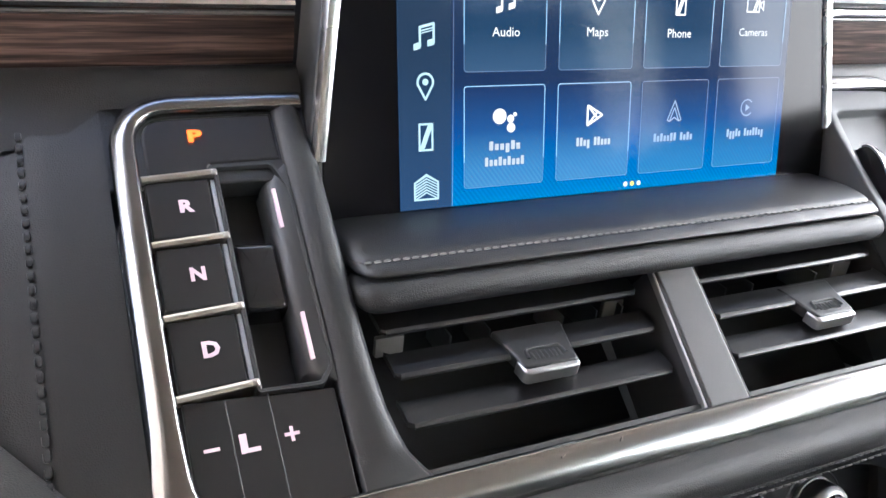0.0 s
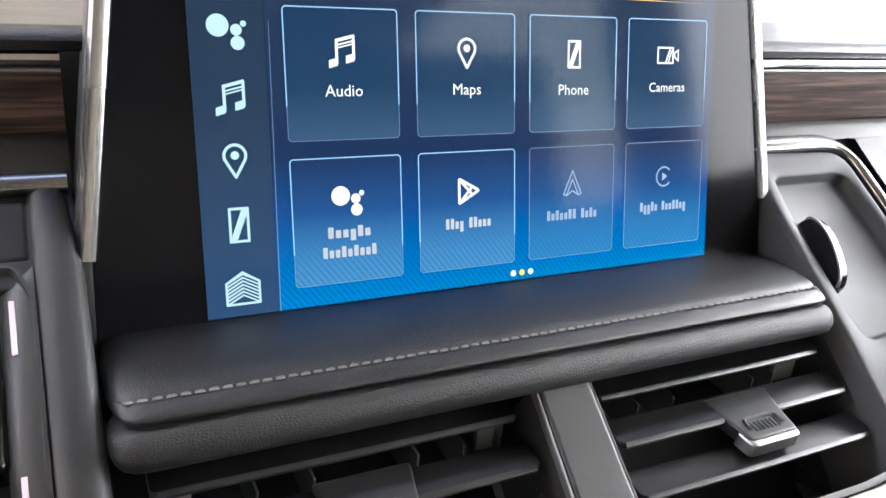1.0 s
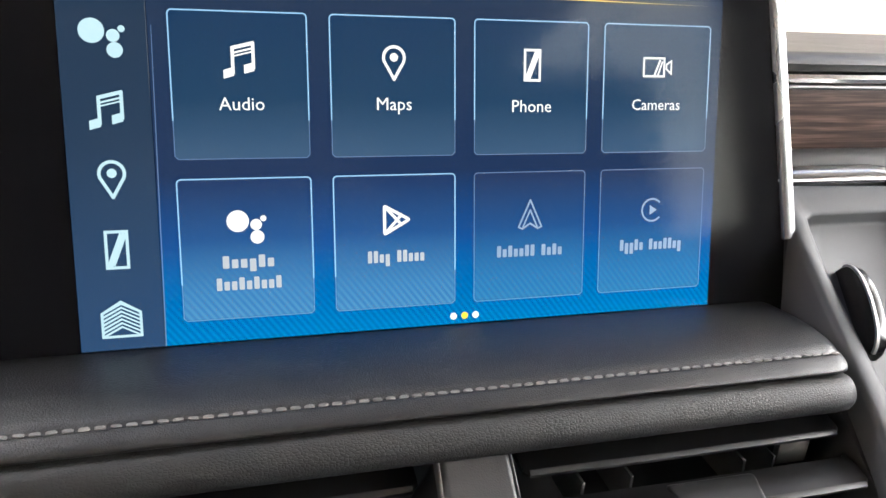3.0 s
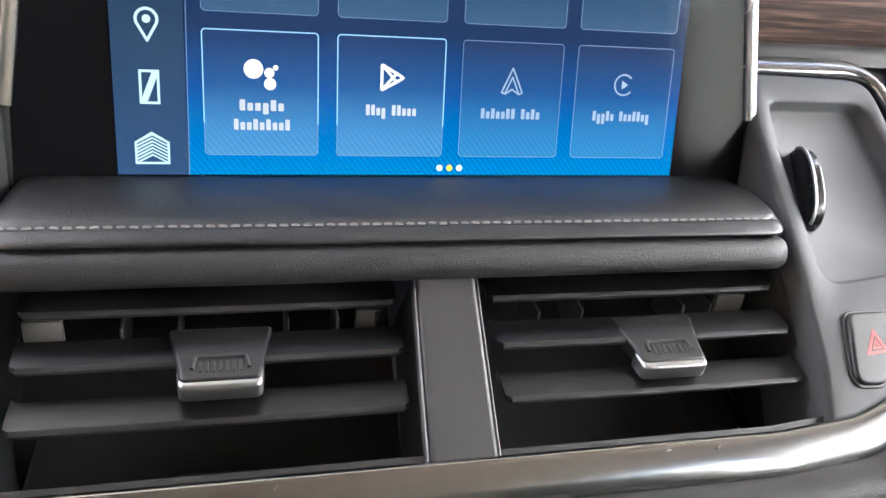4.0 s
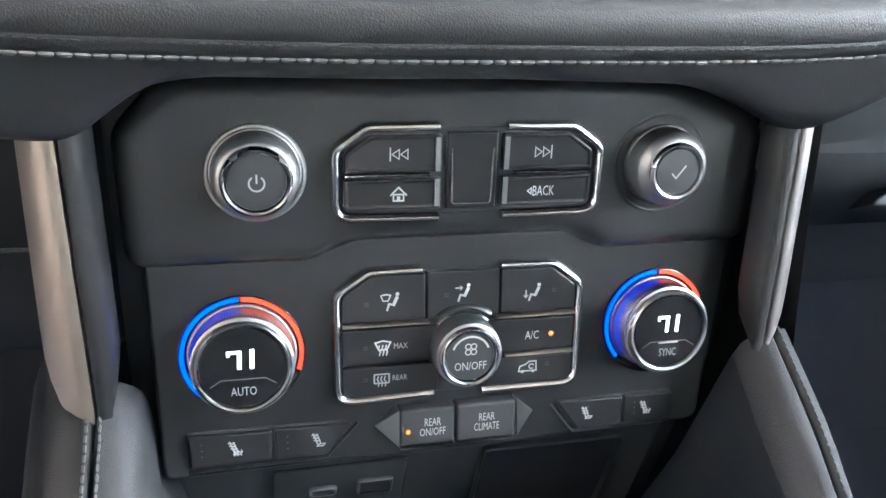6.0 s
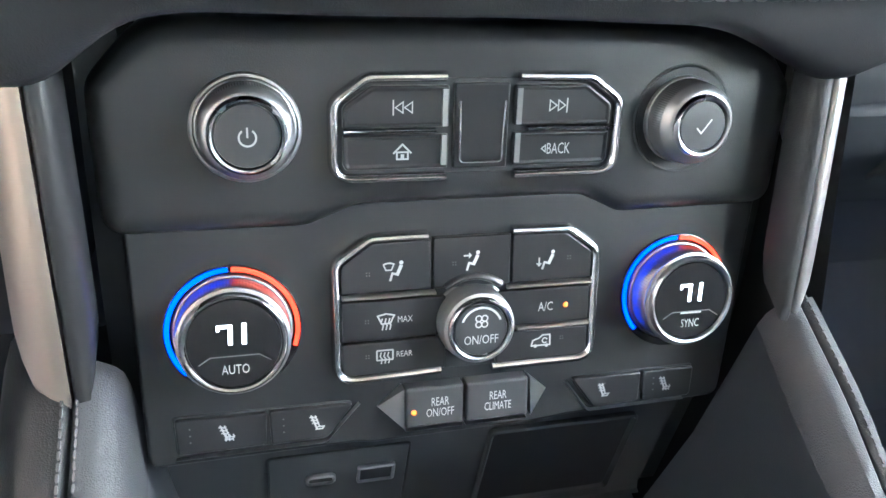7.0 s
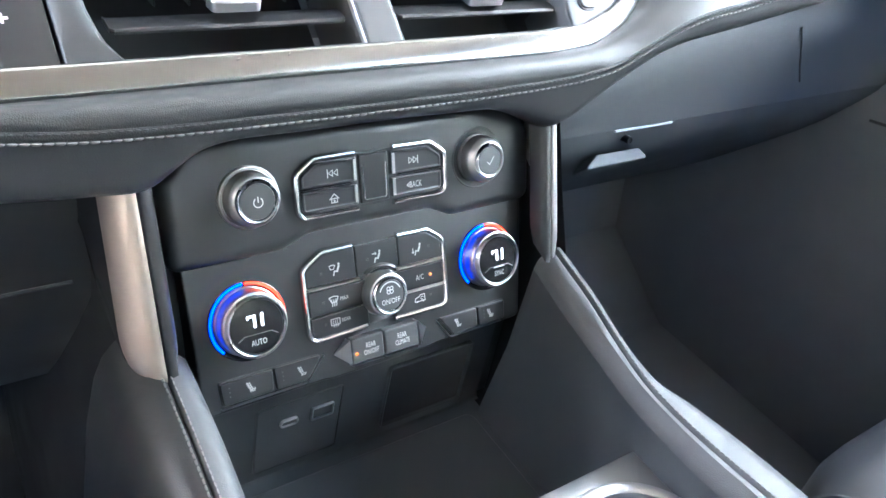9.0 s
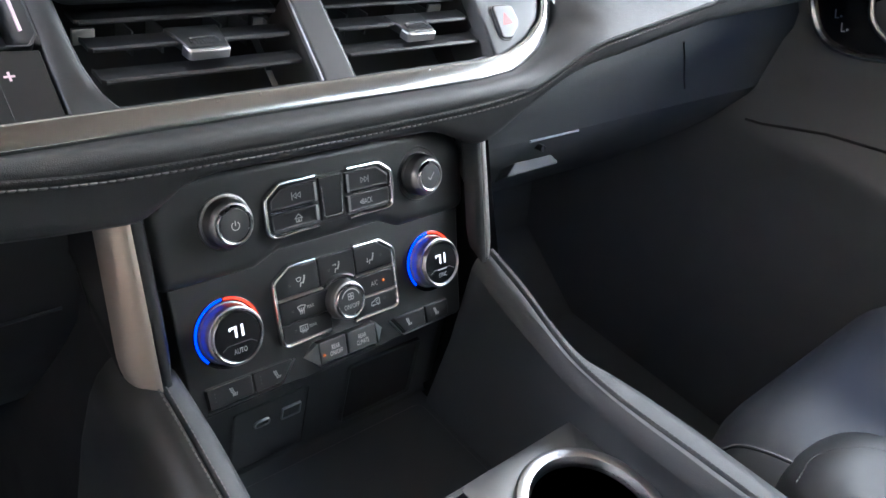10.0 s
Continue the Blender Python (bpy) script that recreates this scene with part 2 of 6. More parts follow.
L_TILE2 = lit_gradient("lit_faint_tile", [(0.0, (0.049, 0.244, 0.477)), (0.12, (0.034, 0.172, 0.392)), (0.26, (0.013, 0.061, 0.205)), (0.40, (0.015, 0.030, 0.089)), (1.0, (0.015, 0.029, 0.069))], 0.45)


# ---- shape helpers ----
def mesh_of(name, verts, faces, mat, smooth=True, angle=40):
    me = bpy.data.meshes.new(name)
    me.from_pydata([tuple(v) for v in verts], [], faces)
    me.validate()
    bm = bmesh.new()
    bm.from_mesh(me)
    bmesh.ops.recalc_face_normals(bm, faces=bm.faces)
    for f in bm.faces:
        f.smooth = smooth
    for e in bm.edges:
        if len(e.link_faces) == 2 and e.calc_face_angle(0) > radians(angle):
            e.smooth = False
    bm.to_mesh(me)
    bm.free()
    me.materials.append(mat)
    return me


def thing(name, label, category, m=None, group="", kind=""):
    ob = new(name)
    ob.empty_display_size = 0.01
    if m is not None:
        ob.matrix_world = m
    return tagged(ob, label, category, group, kind)


def part(name, shape, mat, parent, label="", m=None, angle=40, smooth=True):
    """One mesh under a thing or a part. shape: (verts, faces) in the thing's own frame."""
    ob = new(name, mesh_of(name, *shape, mat, smooth, angle))
    if parent:
        ob.parent = parent
    if m is not None:
        ob.matrix_basis = m
    return tagged(ob, label) if label else ob


def join(*shapes):
    verts, faces = [], []
    for v, f in shapes:
        k = len(verts)
        verts += list(v)
        faces += [tuple(i + k for i in q) for q in f]
    return verts, faces


def moved(shape, m):
    return [m @ Vector(v) for v in shape[0]], shape[1]


def frame_of(origin, back):
    """A face that leans back from upright by so many degrees: x right, y up the face, z out of it."""
    a = radians(back)
    m = Matrix(((1, 0, 0), (0, math.sin(a), -math.cos(a)), (0, math.cos(a), math.sin(a)))).to_4x4()
    m.translation = origin
    return m


def area2(p):
    return sum(p[i][0] * p[(i + 1) % len(p)][1] - p[(i + 1) % len(p)][0] * p[i][1] for i in range(len(p)))


def fillet(points, r, n=6, closed=True):
    """Round the corners of a polygon or polyline. r: one radius, or one for each corner."""
    out, k = [], len(points)
    rs = r if isinstance(r, (list, tuple)) else [r] * k
    for i in range(k):
        p = Vector(points[i][:2])
        if (not closed and i in (0, k - 1)) or rs[i] <= 0:
            out.append((p.x, p.y))
            continue
        a, b = Vector(points[i - 1][:2]) - p, Vector(points[(i + 1) % k][:2]) - p
        la, lb = a.length, b.length
        a.normalize(), b.normalize()
        half = a.angle(b) / 2
        d = min(rs[i] / max(math.tan(half), 1e-4), la * 0.49, lb * 0.49)
        s, e = p + a * d, p + b * d
        for j in range(n + 1):
            t = j / n
            q = s * (1 - t) ** 2 + p * (2 * t * (1 - t)) + e * t ** 2
            out.append((q.x, q.y))
    return out


def rect(x0, y0, x1, y1, r=0.0, n=5):
    p = [(x0, y0), (x1, y0), (x1, y1), (x0, y1)]
    return fillet(p, r, n) if r else p


def circle(cx, cy, r, n=48):
    return [(cx + r * math.cos(2 * math.pi * i / n), cy + r * math.sin(2 * math.pi * i / n)) for i in range(n)]


def inset(p, d):
    """Offset a closed outline inwards by d (outwards: minus); corners tighter than d close up."""
    if area2(p) < 0:
        return inset(p[::-1], d)[::-1]
    out, k = [], len(p)
    for i in range(k):
        a, b, c = Vector(p[i - 1]), Vector(p[i]), Vector(p[(i + 1) % k])
        u, v = (b - a), (c - b)
        if u.length < 1e-9 or v.length < 1e-9:
            out.append(b)
            continue
        u.normalize(), v.normalize()
        nu, nv = Vector((-u.y, u.x)), Vector((-v.y, v.x))
        w = nu + nv
        w = nu if w.length < 1e-6 else w / max(w.length_squared / 2, 0.35)
        out.append(b + w * d)
    for _ in range(6):
        bad = [i for i in range(k) if (out[(i + 1) % k] - out[i]).dot(Vector(p[(i + 1) % k]) - Vector(p[i])) < 0]
        if not bad:
            break
        for i in bad:
            m = (out[i] + out[(i + 1) % k]) / 2
            out[i], out[(i + 1) % k] = m.copy(), m.copy()
    return [(q.x, q.y) for q in out]


def loft(rings, caps=(True, True), closed=True):
    verts, faces, k = [], [], len(rings[0])
    for ring in rings:
        verts += [tuple(p) for p in ring]
    for a in range(len(rings) - 1):
        for i in range(k if closed else k - 1):
            j = (i + 1) % k
            faces.append((a * k + i, a * k + j, (a + 1) * k + j, (a + 1) * k + i))
    if caps[0]:
        faces.append(tuple(range(k))[::-1])
    if caps[1]:
        faces.append(tuple((len(rings) - 1) * k + i for i in range(k)))
    return verts, faces


def plate(outline, z0, z1, bevel=0.0006, steps=3, dish=0.0):
    """A flat piece with a rounded upper edge; dish: how far its middle is sunk."""
    rings = [[(x, y, z0) for x, y in outline], [(x, y, z1 - bevel) for x, y in outline]]
    for s in range(1, steps + 1):
        a = math.pi / 2 * s / steps
        rings.append([(x, y, z1 - bevel + bevel * math.sin(a)) for x, y in inset(outline, bevel * (1 - math.cos(a)))])
    rings.append([(x, y, z1) for x, y in inset(outline, bevel * 1.25 + 0.00005)])
    if dish:
        rings.append([(x, y, z1 - dish * 0.15) for x, y in inset(outline, bevel * 1.25 + dish * 0.6)])
        rings.append([(x, y, z1 - dish) for x, y in inset(outline, bevel * 1.25 + dish * 2)])
        rings.append([(x, y, z1 - dish) for x, y in inset(outline, bevel * 1.25 + dish * 2.2)])
    v, f = loft(rings, (True, False))
    k, n = len(outline), len(v)
    top = v[-k:]
    v = v + [(sum(q[0] for q in top) / k, sum(q[1] for q in top) / k, top[0][2])]
    return v, f + [(n - k + i, n - k + (i + 1) % k, n) for i in range(k)]


def bezel(outline, prof):
    """A closed frame: prof is a list of (inset, z), going round the section."""
    rings = [[(x, y, z) for x, y in inset(outline, d)] for d, z in prof]
    return loft(rings + [rings[0]], (False, False))


def strip(path, prof, caps=True):
    """A section swept along a flat open path; prof: (across, z), to the path's left first."""
    rings, k = [], len(path)
    for i in range(k):
        a, b = Vector(path[max(i - 1, 0)]), Vector(path[min(i + 1, k - 1)])
        t = (b - a).normalized()
        nrm = Vector((-t.y, t.x))
        rings.append([(path[i][0] + nrm.x * d, path[i][1] + nrm.y * d, z) for d, z in prof])
    return loft(rings, (caps, caps))


def bar_profile(w, z0, z1, n=6):
    """Half-round section, w wide."""
    return [(-w / 2, z0)] + [(-w / 2 * math.cos(math.pi * i / n), z0 + (z1 - z0) * math.sin(math.pi * i / n) ** 0.7) for i in range(1, n)] + [(w / 2, z0)]


def lathe(prof, n=64, cx=0.0, cy=0.0):
    rings = []
    for r, z in prof:
        rings.append([(cx + r * math.cos(2 * math.pi * i / n), cy + r * math.sin(2 * math.pi * i / n), z) for i in range(n)])
    return loft(rings)


def gridded(rows):
    """An open sheet through rows of points."""
    return loft(rows, (False, False), closed=False)


def tube(path, r, n=8):
    rings = []
    for i, p in enumerate(path):
        t = (Vector(path[min(i + 1, len(path) - 1)]) - Vector(path[max(i - 1, 0)])).normalized()
        a = t.cross(Vector((0, 0, 1)) if abs(t.z) < 0.9 else Vector((1, 0, 0))).normalized()
        b = t.cross(a)
        rings.append([Vector(p) + (a * math.cos(2 * math.pi * j / n) + b * math.sin(2 * math.pi * j / n)) * r for j in range(n)])
    return loft(rings)


def smooth_line(points, n=8):
    """A curve through the points (Catmull-Rom), any dimension."""
    p = [np.array(q, float) for q in points]
    p = [2 * p[0] - p[1]] + p + [2 * p[-1] - p[-2]]
    out = []
    for i in range(1, len(p) - 2):
        for j in range(n):
            t = j / n
            out.append(0.5 * (2 * p[i] + (p[i + 1] - p[i - 1]) * t + (2 * p[i - 1] - 5 * p[i] + 4 * p[i + 1] - p[i + 2]) * t * t + (3 * p[i] - p[i - 1] - 3 * p[i + 1] + p[i + 2]) * t ** 3))
    out.append(p[-2])
    return [tuple(q) for q in out]


def block(x0, y0, z0, x1, y1, z1, r=0.002, seg=2):
    bm = bmesh.new()
    bmesh.ops.create_cube(bm, size=1)
    for v in bm.verts:
        v.co = Vector(((x0 + x1) / 2 + v.co.x * (x1 - x0), (y0 + y1) / 2 + v.co.y * (y1 - y0), (z0 + z1) / 2 + v.co.z * (z1 - z0)))
    if r:
        bmesh.ops.bevel(bm, geom=bm.edges[:], offset=r, segments=seg, affect="EDGES", profile=0.5)
    bm.verts.index_update()
    out = [tuple(v.co) for v in bm.verts], [tuple(v.index for v in f.verts) for f in bm.faces]
    bm.free()
    return out


# flat marks, printed or lit, at height z over a face
def f_poly(p, z):
    return [(x, y, z) for x, y in p], [tuple(range(len(p)))]


def f_disc(cx, cy, r, z, n=28):
    return f_poly(circle(cx, cy, r, n), z)


def f_arc(cx, cy, r, w, a0, a1, z, n=40):
    v, f = [], []
    for i in range(n + 1):
        a = radians(a0 + (a1 - a0) * i / n)
        for q in (r - w / 2, r + w / 2):
            v.append((cx + q * math.cos(a), cy + q * math.sin(a), z))
    for i in range(n):
        f.append((2 * i, 2 * i + 1, 2 * i + 3, 2 * i + 2))
    return v, f


def f_line(points, w, z, closed=False):
    shapes, k = [], len(points)
    for i in range(k if closed else k - 1):
        a, b = Vector(points[i]), Vector(points[(i + 1) % k])
        t = (b - a).normalized() * w * 0.35
        nn = Vector((-t.y, t.x)).normalized() * w / 2
        a, b = a - t, b + t
        zz = z + 0.000004 * (i % 3)
        shapes.append(([(*(a + nn), zz), (*(a - nn), zz), (*(b - nn), zz), (*(b + nn), zz)], [(0, 1, 2, 3)]))
    return join(*shapes)


def f_frame(outline, w, z):
    a, b = outline, inset(outline, w)
    k = len(a)
    return [(x, y, z) for x, y in a] + [(x, y, z) for x, y in b], [(i, (i + 1) % k, k + (i + 1) % k, k + i) for i in range(k)]


def lettering(words, cx, cy, z, width=None, height=None, bold=0.0):
    """Words in the built-in font as a flat mesh, centred, of a given width or height."""
    cu = bpy.data.curves.new("words", "FONT")
    cu.body, cu.size, cu.resolution_u, cu.offset = words, 1.0, 2, bold
    ob = bpy.data.objects.new("words", cu)
    scene.collection.objects.link(ob)
    me = ob.to_mesh()
    v = [tuple(q.co) for q in me.vertices]
    f = [tuple(p.vertices) for p in me.polygons]
    ob.to_mesh_clear()
    bpy.data.objects.remove(ob)
    bpy.data.curves.remove(cu)
    xs, ys = [q[0] for q in v], [q[1] for q in v]
    w, h = max(xs) - min(xs), max(ys) - min(ys)
    s = width / w if width else height / h
    mx, my = (max(xs) + min(xs)) / 2, (max(ys) + min(ys)) / 2
    sy = height / h if width and height else s
    return [(cx + (x - mx) * s, cy + (y - my) * sy, z) for x, y, _ in v], f


def stitches(parent, line, length=0.0048, pitch=0.006, w=0.0012, mat=None, up=(0, 0, 1), lift=0.0004):
    """A row of short threads along a curve of points in the thing's frame, sharing one mesh."""
    pts = [Vector(p) for p in line]
    total, at, k = 0.0, 0.0, 0
    me = mesh_of("stitch", *loft([[(x, y, z) for y, z in ((-w / 2 * q, 0), (-w * 0.4 * q, w * 0.4 * q), (w * 0.4 * q, w * 0.4 * q), (w / 2 * q, 0))] for x, q in ((-length / 2, 0.55), (-length * 0.3, 1), (length * 0.3, 1), (length / 2, 0.55))]), mat or THREAD)
    for a, b in zip(pts, pts[1:]):
        d = (b - a).length
        while at <= total + d:
            p = a + (b - a) * ((at - total) / d)
            x = (b - a).normalized()
            z = (Vector(up) - x * Vector(up).dot(x)).normalized()
            y = z.cross(x)
            m = Matrix((x, y, z)).transposed().to_4x4() @ pose(0, 0, 0, 0, 0, random.uniform(-4, 4))
            m.translation = p + z * lift
            ob = new("stitch", me)
            ob.parent, ob.matrix_basis = parent, m
            k += 1
            at += pitch
        total += d
    return k


# ---- large structure: the dashboard round the centre stack ----
SCREEN = frame_of((0, 0, 0.68), 15)
RADIO = frame_of((0, -0.1172, 0.533), 21.8)
CLIMATE = frame_of((0, -0.1367, 0.48), 26.1)
BIN = frame_of((0, -0.08, 0.648), 56)

# centre line of the silver loop, in the frame of the sloping face
LOOP = fillet([(-0.1515, 0.134), (-0.2247, 0.134), (-0.2247, -0.0395), (0.115, -0.0395), (0.150, -0.0365), (0.183, -0.0255), (0.211, -0.0075), (0.2275, 0.016), (0.2285, 0.05), (0.2245, 0.132), (0.157, 0.132)],
              [0, 0.022, 0.026, 0.08, 0.06, 0.06, 0.06, 0.05, 0.05, 0.022, 0], 7, closed=False)


def on_bin(u, v, h=0.0):
    return BIN @ Vector((u, v, h))


def edge_z(x):
    """Height of the stitched lower edge of the padded dash along the car's width."""
    xs = [-0.60, -0.30, -0.206, -0.169, -0.126, -0.05, 0.05, 0.103, 0.143, 0.171, 0.192, 0.222, 0.27, 0.323, 0.40, 0.75]
    zs = [0.650, 0.628, 0.6155, 0.6105, 0.6085, 0.6075, 0.6080, 0.6092, 0.6120, 0.6190, 0.6330, 0.6450, 0.6522, 0.6610, 0.6740, 0.6920]
    return float(np.interp(x, xs, zs))


def smooth_edge_z(x):
    return sum(edge_z(x + d * 0.006) for d in range(-3, 4)) / 7


def outer_bin(x):
    """Where the padding starts below the silver loop, as (y, z), and the height of the padding's top edge."""
    if -0.225 <= x <= 0.11:
        v = -0.0468
    elif x < -0.225:
        v = min(-0.0468 + (-0.225 - x) * 1.2, 0.02)
    else:
        xs = [0.11, 0.15, 0.1785, 0.2, 0.228, 0.236, 0.26, 0.75]
        v = float(np.interp(x, xs, [-0.0468, -0.043, -0.0330, -0.021, -0.003, 0.012, 0.03, 0.06]))
    p = on_bin(0, v)
    return p.y, p.z


dash = thing("dashboard", "black leather padded dashboard with grey stitching", "dashboard")
xs = [-0.60, -0.50, -0.40, -0.33, -0.28] + [-0.25 + 0.02 * i for i in range(18)] + [0.11 + 0.008 * i for i in range(24)] + [0.32, 0.36, 0.42, 0.5, 0.6, 0.7, 0.75]
rows = []
for x in xs:
    y0, z0 = outer_bin(x)
    ze = smooth_edge_z(x)
    prof = [(y0 + 0.004, z0 - 0.006), (y0, z0 - 0.0012), (y0 - 0.004, z0 - 0.0006)]
    top = Vector((y0 - 0.004, z0 - 0.0006))
    end = Vector((-0.1349, ze + 0.0030))
    for t in (0.15, 0.3, 0.45, 0.6, 0.75, 0.88):
        q = top.lerp(end, t)
        bulge = 0.0055 * math.sin(math.pi * t) ** 0.8
        d = (end - top).normalized()
        prof.append((q.x - abs(d.y) * bulge, q.y + abs(d.x) * bulge))
    prof += [(-0.1349, ze + 0.0028), (-0.1346, ze + 0.0022), (-0.1350, ze + 0.0014), (-0.1352, ze), (-0.1342, ze - 0.003), (-0.131, ze - 0.0052), (-0.122, ze - 0.006)]
    rows.append([(x, y, z) for y, z in prof])
part("lower_padding", gridded(rows), PADDING, dash)

# the seam lip under the padding, and the underside that the posts meet
def drop_at(x):
    xs = [-0.26, -0.20, -0.154, -0.140, -0.132, -0.126, -0.116, -0.097, 0.0, 0.070, 0.090, 0.112, 0.122, 0.135, 0.147, 0.158, 0.17, 0.185, 0.22, 0.30, 0.45]
    return float(np.interp(x, xs, [0.030, 0.029, 0.0285, 0.0300, 0.0280, 0.0235, 0.0105, 0.0050, 0.0050, 0.0075, 0.0150, 0.0270, 0.0300, 0.0305, 0.0235, 0.0175, 0.0145, 0.0135, 0.0135, 0.015, 0.016]))


rows = []
for x in [-0.60, -0.45, -0.33, -0.28] + [-0.24 + 0.004 * i for i in range(121)] + [0.26, 0.30, 0.34, 0.40, 0.5, 0.6, 0.75]:
    ze = smooth_edge_z(x)
    deep = sum(drop_at(x + 0.003 * q) for q in range(-3, 4)) / 7
    rows.append([(x, -0.123, ze - 0.0055), (x, -0.1265, ze - 0.0075), (x, -0.1275, ze - 0.009 - deep * 0.3), (x, -0.1272, ze - 0.0095 - deep * 0.65), (x, -0.1255, ze - 0.010 - deep * 0.9), (x, -0.122, ze - 0.011 - deep), (x, -0.114, ze - 0.0115 - deep * 1.03), (x, -0.06, ze - 0.014 - deep * 0.9), (x, 0.02, ze - 0.03)])
part("underside", gridded(rows), SOFT, dash)

# upper padding beside the loop: driver's side and passenger's side
rows = []
for x in (0.2345, 0.238, 0.245, 0.26, 0.29, 0.34, 0.42, 0.55, 0.75):
    y0, z0 = outer_bin(x)
    top = on_bin(0, 0.143)
    lift = min(1.0, (x - 0.2345) / 0.06) * 0.006
    prof = []
    for t in (0, 0.1, 0.25, 0.4, 0.55, 0.7, 0.85, 1.0):
        q = Vector((y0, z0)).lerp(Vector((top.y, top.z + 0.001)), t)
        prof.append((x, q.x, q.y + lift * math.sin(math.pi * t) - 0.001))
    rows.append(prof)
part("passenger_padding", gridded(rows), LEATHER, dash)
rows = []
for x in (-0.2302, -0.234, -0.240, -0.248, -0.256, -0.262, -0.268, -0.28, -0.32, -0.40, -0.60):
    y0, z0 = outer_bin(x)
    top = on_bin(0, 0.1415)
    sink = 0.0 if x > -0.258 else min(0.02, (-0.258 - x) * 0.22)
    groove = 0.0012 if -0.263 < x < -0.259 else 0.0
    rows.append([(x, y0 + (top.y - y0) * t, z0 + (top.z + 0.001 - z0) * t - sink - groove - 0.001) for t in (0, 0.15, 0.3, 0.5, 0.7, 0.85, 1.0)])
part("driver_padding", gridded(rows), LEATHER, dash)
part("corner_backing", moved(plate(rect(-0.2580, 0.095, -0.1500, 0.1460, 0.002), -0.012, -0.0014, 0.001), BIN), LEATHER, dash)
part("corner_backing", moved(plate(rect(0.1500, 0.1140, 0.2620, 0.1460, 0.002), -0.014, -0.0034, 0.001), BIN), LEATHER, dash)
part("corner_backing", moved(plate(rect(0.2215, 0.0300, 0.2620, 0.1160, 0.002), -0.014, -0.0036, 0.001), BIN), LEATHER, dash)
# narrow padding above the loop, on both sides of the display
for s, a, b in ((-1, 0.150, 0.60), (1, 0.150, 0.75)):
    up_z = 0.0055 if s < 0 else 0.0
    curl = ((0.0160, 0.7118), (0.0236, 0.7184), (0.0300, 0.7234), (0.0350, 0.7285), (0.0385, 0.7325)) if s < 0 else ((0.030, 0.7225), (0.032, 0.7242), (0.034, 0.7258), (0.036, 0.7275), (0.040, 0.7295))
    if s < 0:
        rows = [[(s * x, y, z) for y, z in ((0.029, 0.7216), (0.031, 0.7240), (0.033, 0.7280), (0.036, 0.7330), (0.040, 0.7350), (0.0445, 0.7340), (0.046, 0.722))] for x in (a, 0.2, 0.230)]
    else:
        rows = [[(s * x, y, z) for y, z in curl + ((0.0445, 0.7285), (0.046, 0.722))] for x in (a, 0.2, 0.228)]
    rows += [[(s * x, y, z) for y, z in curl + ((0.0445, 0.7285 + up_z), (0.046, 0.722))] for x in (0.242, 0.26, 0.3, 0.4, b)]
    part("upper_lip", gridded(rows), SOFT if s > 0 else LEATHER, dash)
    wood_rows = [[(s * x, y, z) for y, z in ((0.0470, 0.7250 + up_z), (0.0445, 0.7300 + up_z), (0.0432, 0.7440), (0.0438, 0.7560), (0.048, 0.7580))] for x in (a, 0.2, 0.3, 0.4, 0.5, b)]
    part("wood_trim", gridded(wood_rows), WOOD, dash, "dark open-grain walnut veneer strip")
    ch = [[(s * x, y, z) for y, z in ((0.047, 0.7575), (0.0425, 0.7578), (0.0415, 0.7595), (0.0425, 0.7612), (0.047, 0.7615))] for x in (a, 0.3, 0.45, b)]
    part("chrome_line", gridded(ch), CHROME, dash)
    ch = [[(s * x, y, z) for y, z in ((0.047, 0.7545), (0.0430, 0.7548), (0.0424, 0.7556), (0.0430, 0.7564), (0.047, 0.7567))] for x in (a, 0.3, 0.45, b)]
    part("thin_line", gridded(ch), GUNMETAL, dash)
    up = [[(s * x, y, z) for y, z in ((0.048, 0.7610), (0.0435, 0.7625), (0.0422, 0.7655), (0.0435, 0.7672), (0.0490, 0.7692), (0.0580, 0.7680), (0.085, 0.7630), (0.20, 0.750), (0.42, 0.7245))] for x in (0.02, a, 0.3, 0.45, b)]
    part("top_padding", gridded(up), LEATHER, dash)

# stitched seams of the padding
line = [(x, -0.1352, smooth_edge_z(x) + 0.0010) for x in np.linspace(-0.30, 0.34, 160)]
stitches(dash, line, 0.0022, 0.0036, 0.0008, up=(0, -1, 0.1), mat=DARK, lift=0.0)
line = [(x, -0.1340, smooth_edge_z(x) - 0.0036) for x in np.linspace(-0.22, 0.34, 140)]
stitches(dash, line, 0.0040, 0.0046, 0.0019, mat=THREADMID, up=(0, -0.8, -0.6), lift=0.0001)
stitches(dash, [tuple(on_bin(-0.2585, v, 0.0)) for v in np.linspace(-0.03, 0.142, 20)], 0.0040, 0.0052, 0.0024, up=tuple(on_bin(0, 0, 1) - on_bin(0, 0, 0)), mat=LEATHER, lift=-0.0006)

# silver loop
loop = thing("silver_trim_loop", "satin silver trim loop framing the centre dash", "trim", BIN)


def loop_band(prof):
    """The loop is broader along the bottom than at its sides."""
    rings, k = [], len(LOOP)
    for i, (u, v) in enumerate(LOOP):
        a, b = Vector(LOOP[max(i - 1, 0)]), Vector(LOOP[min(i + 1, k - 1)])
        t = (b - a).normalized()
        n = Vector((-t.y, t.x))
        w = 1.0 + 0.32 * min(1.0, max(0.0, (0.005 - v) / 0.035))
        side = min(1.0, max(0.0, (v + 0.03) / 0.03)) * abs(t.y)  # the upright sides fall away outwards
        rings.append([(u + n.x * d * w, v + n.y * d * w, z - 0.0036 * side * (max(0.0, 0.002 - d) / 0.008) ** 1.3) for d, z in prof])
    return loft(rings)


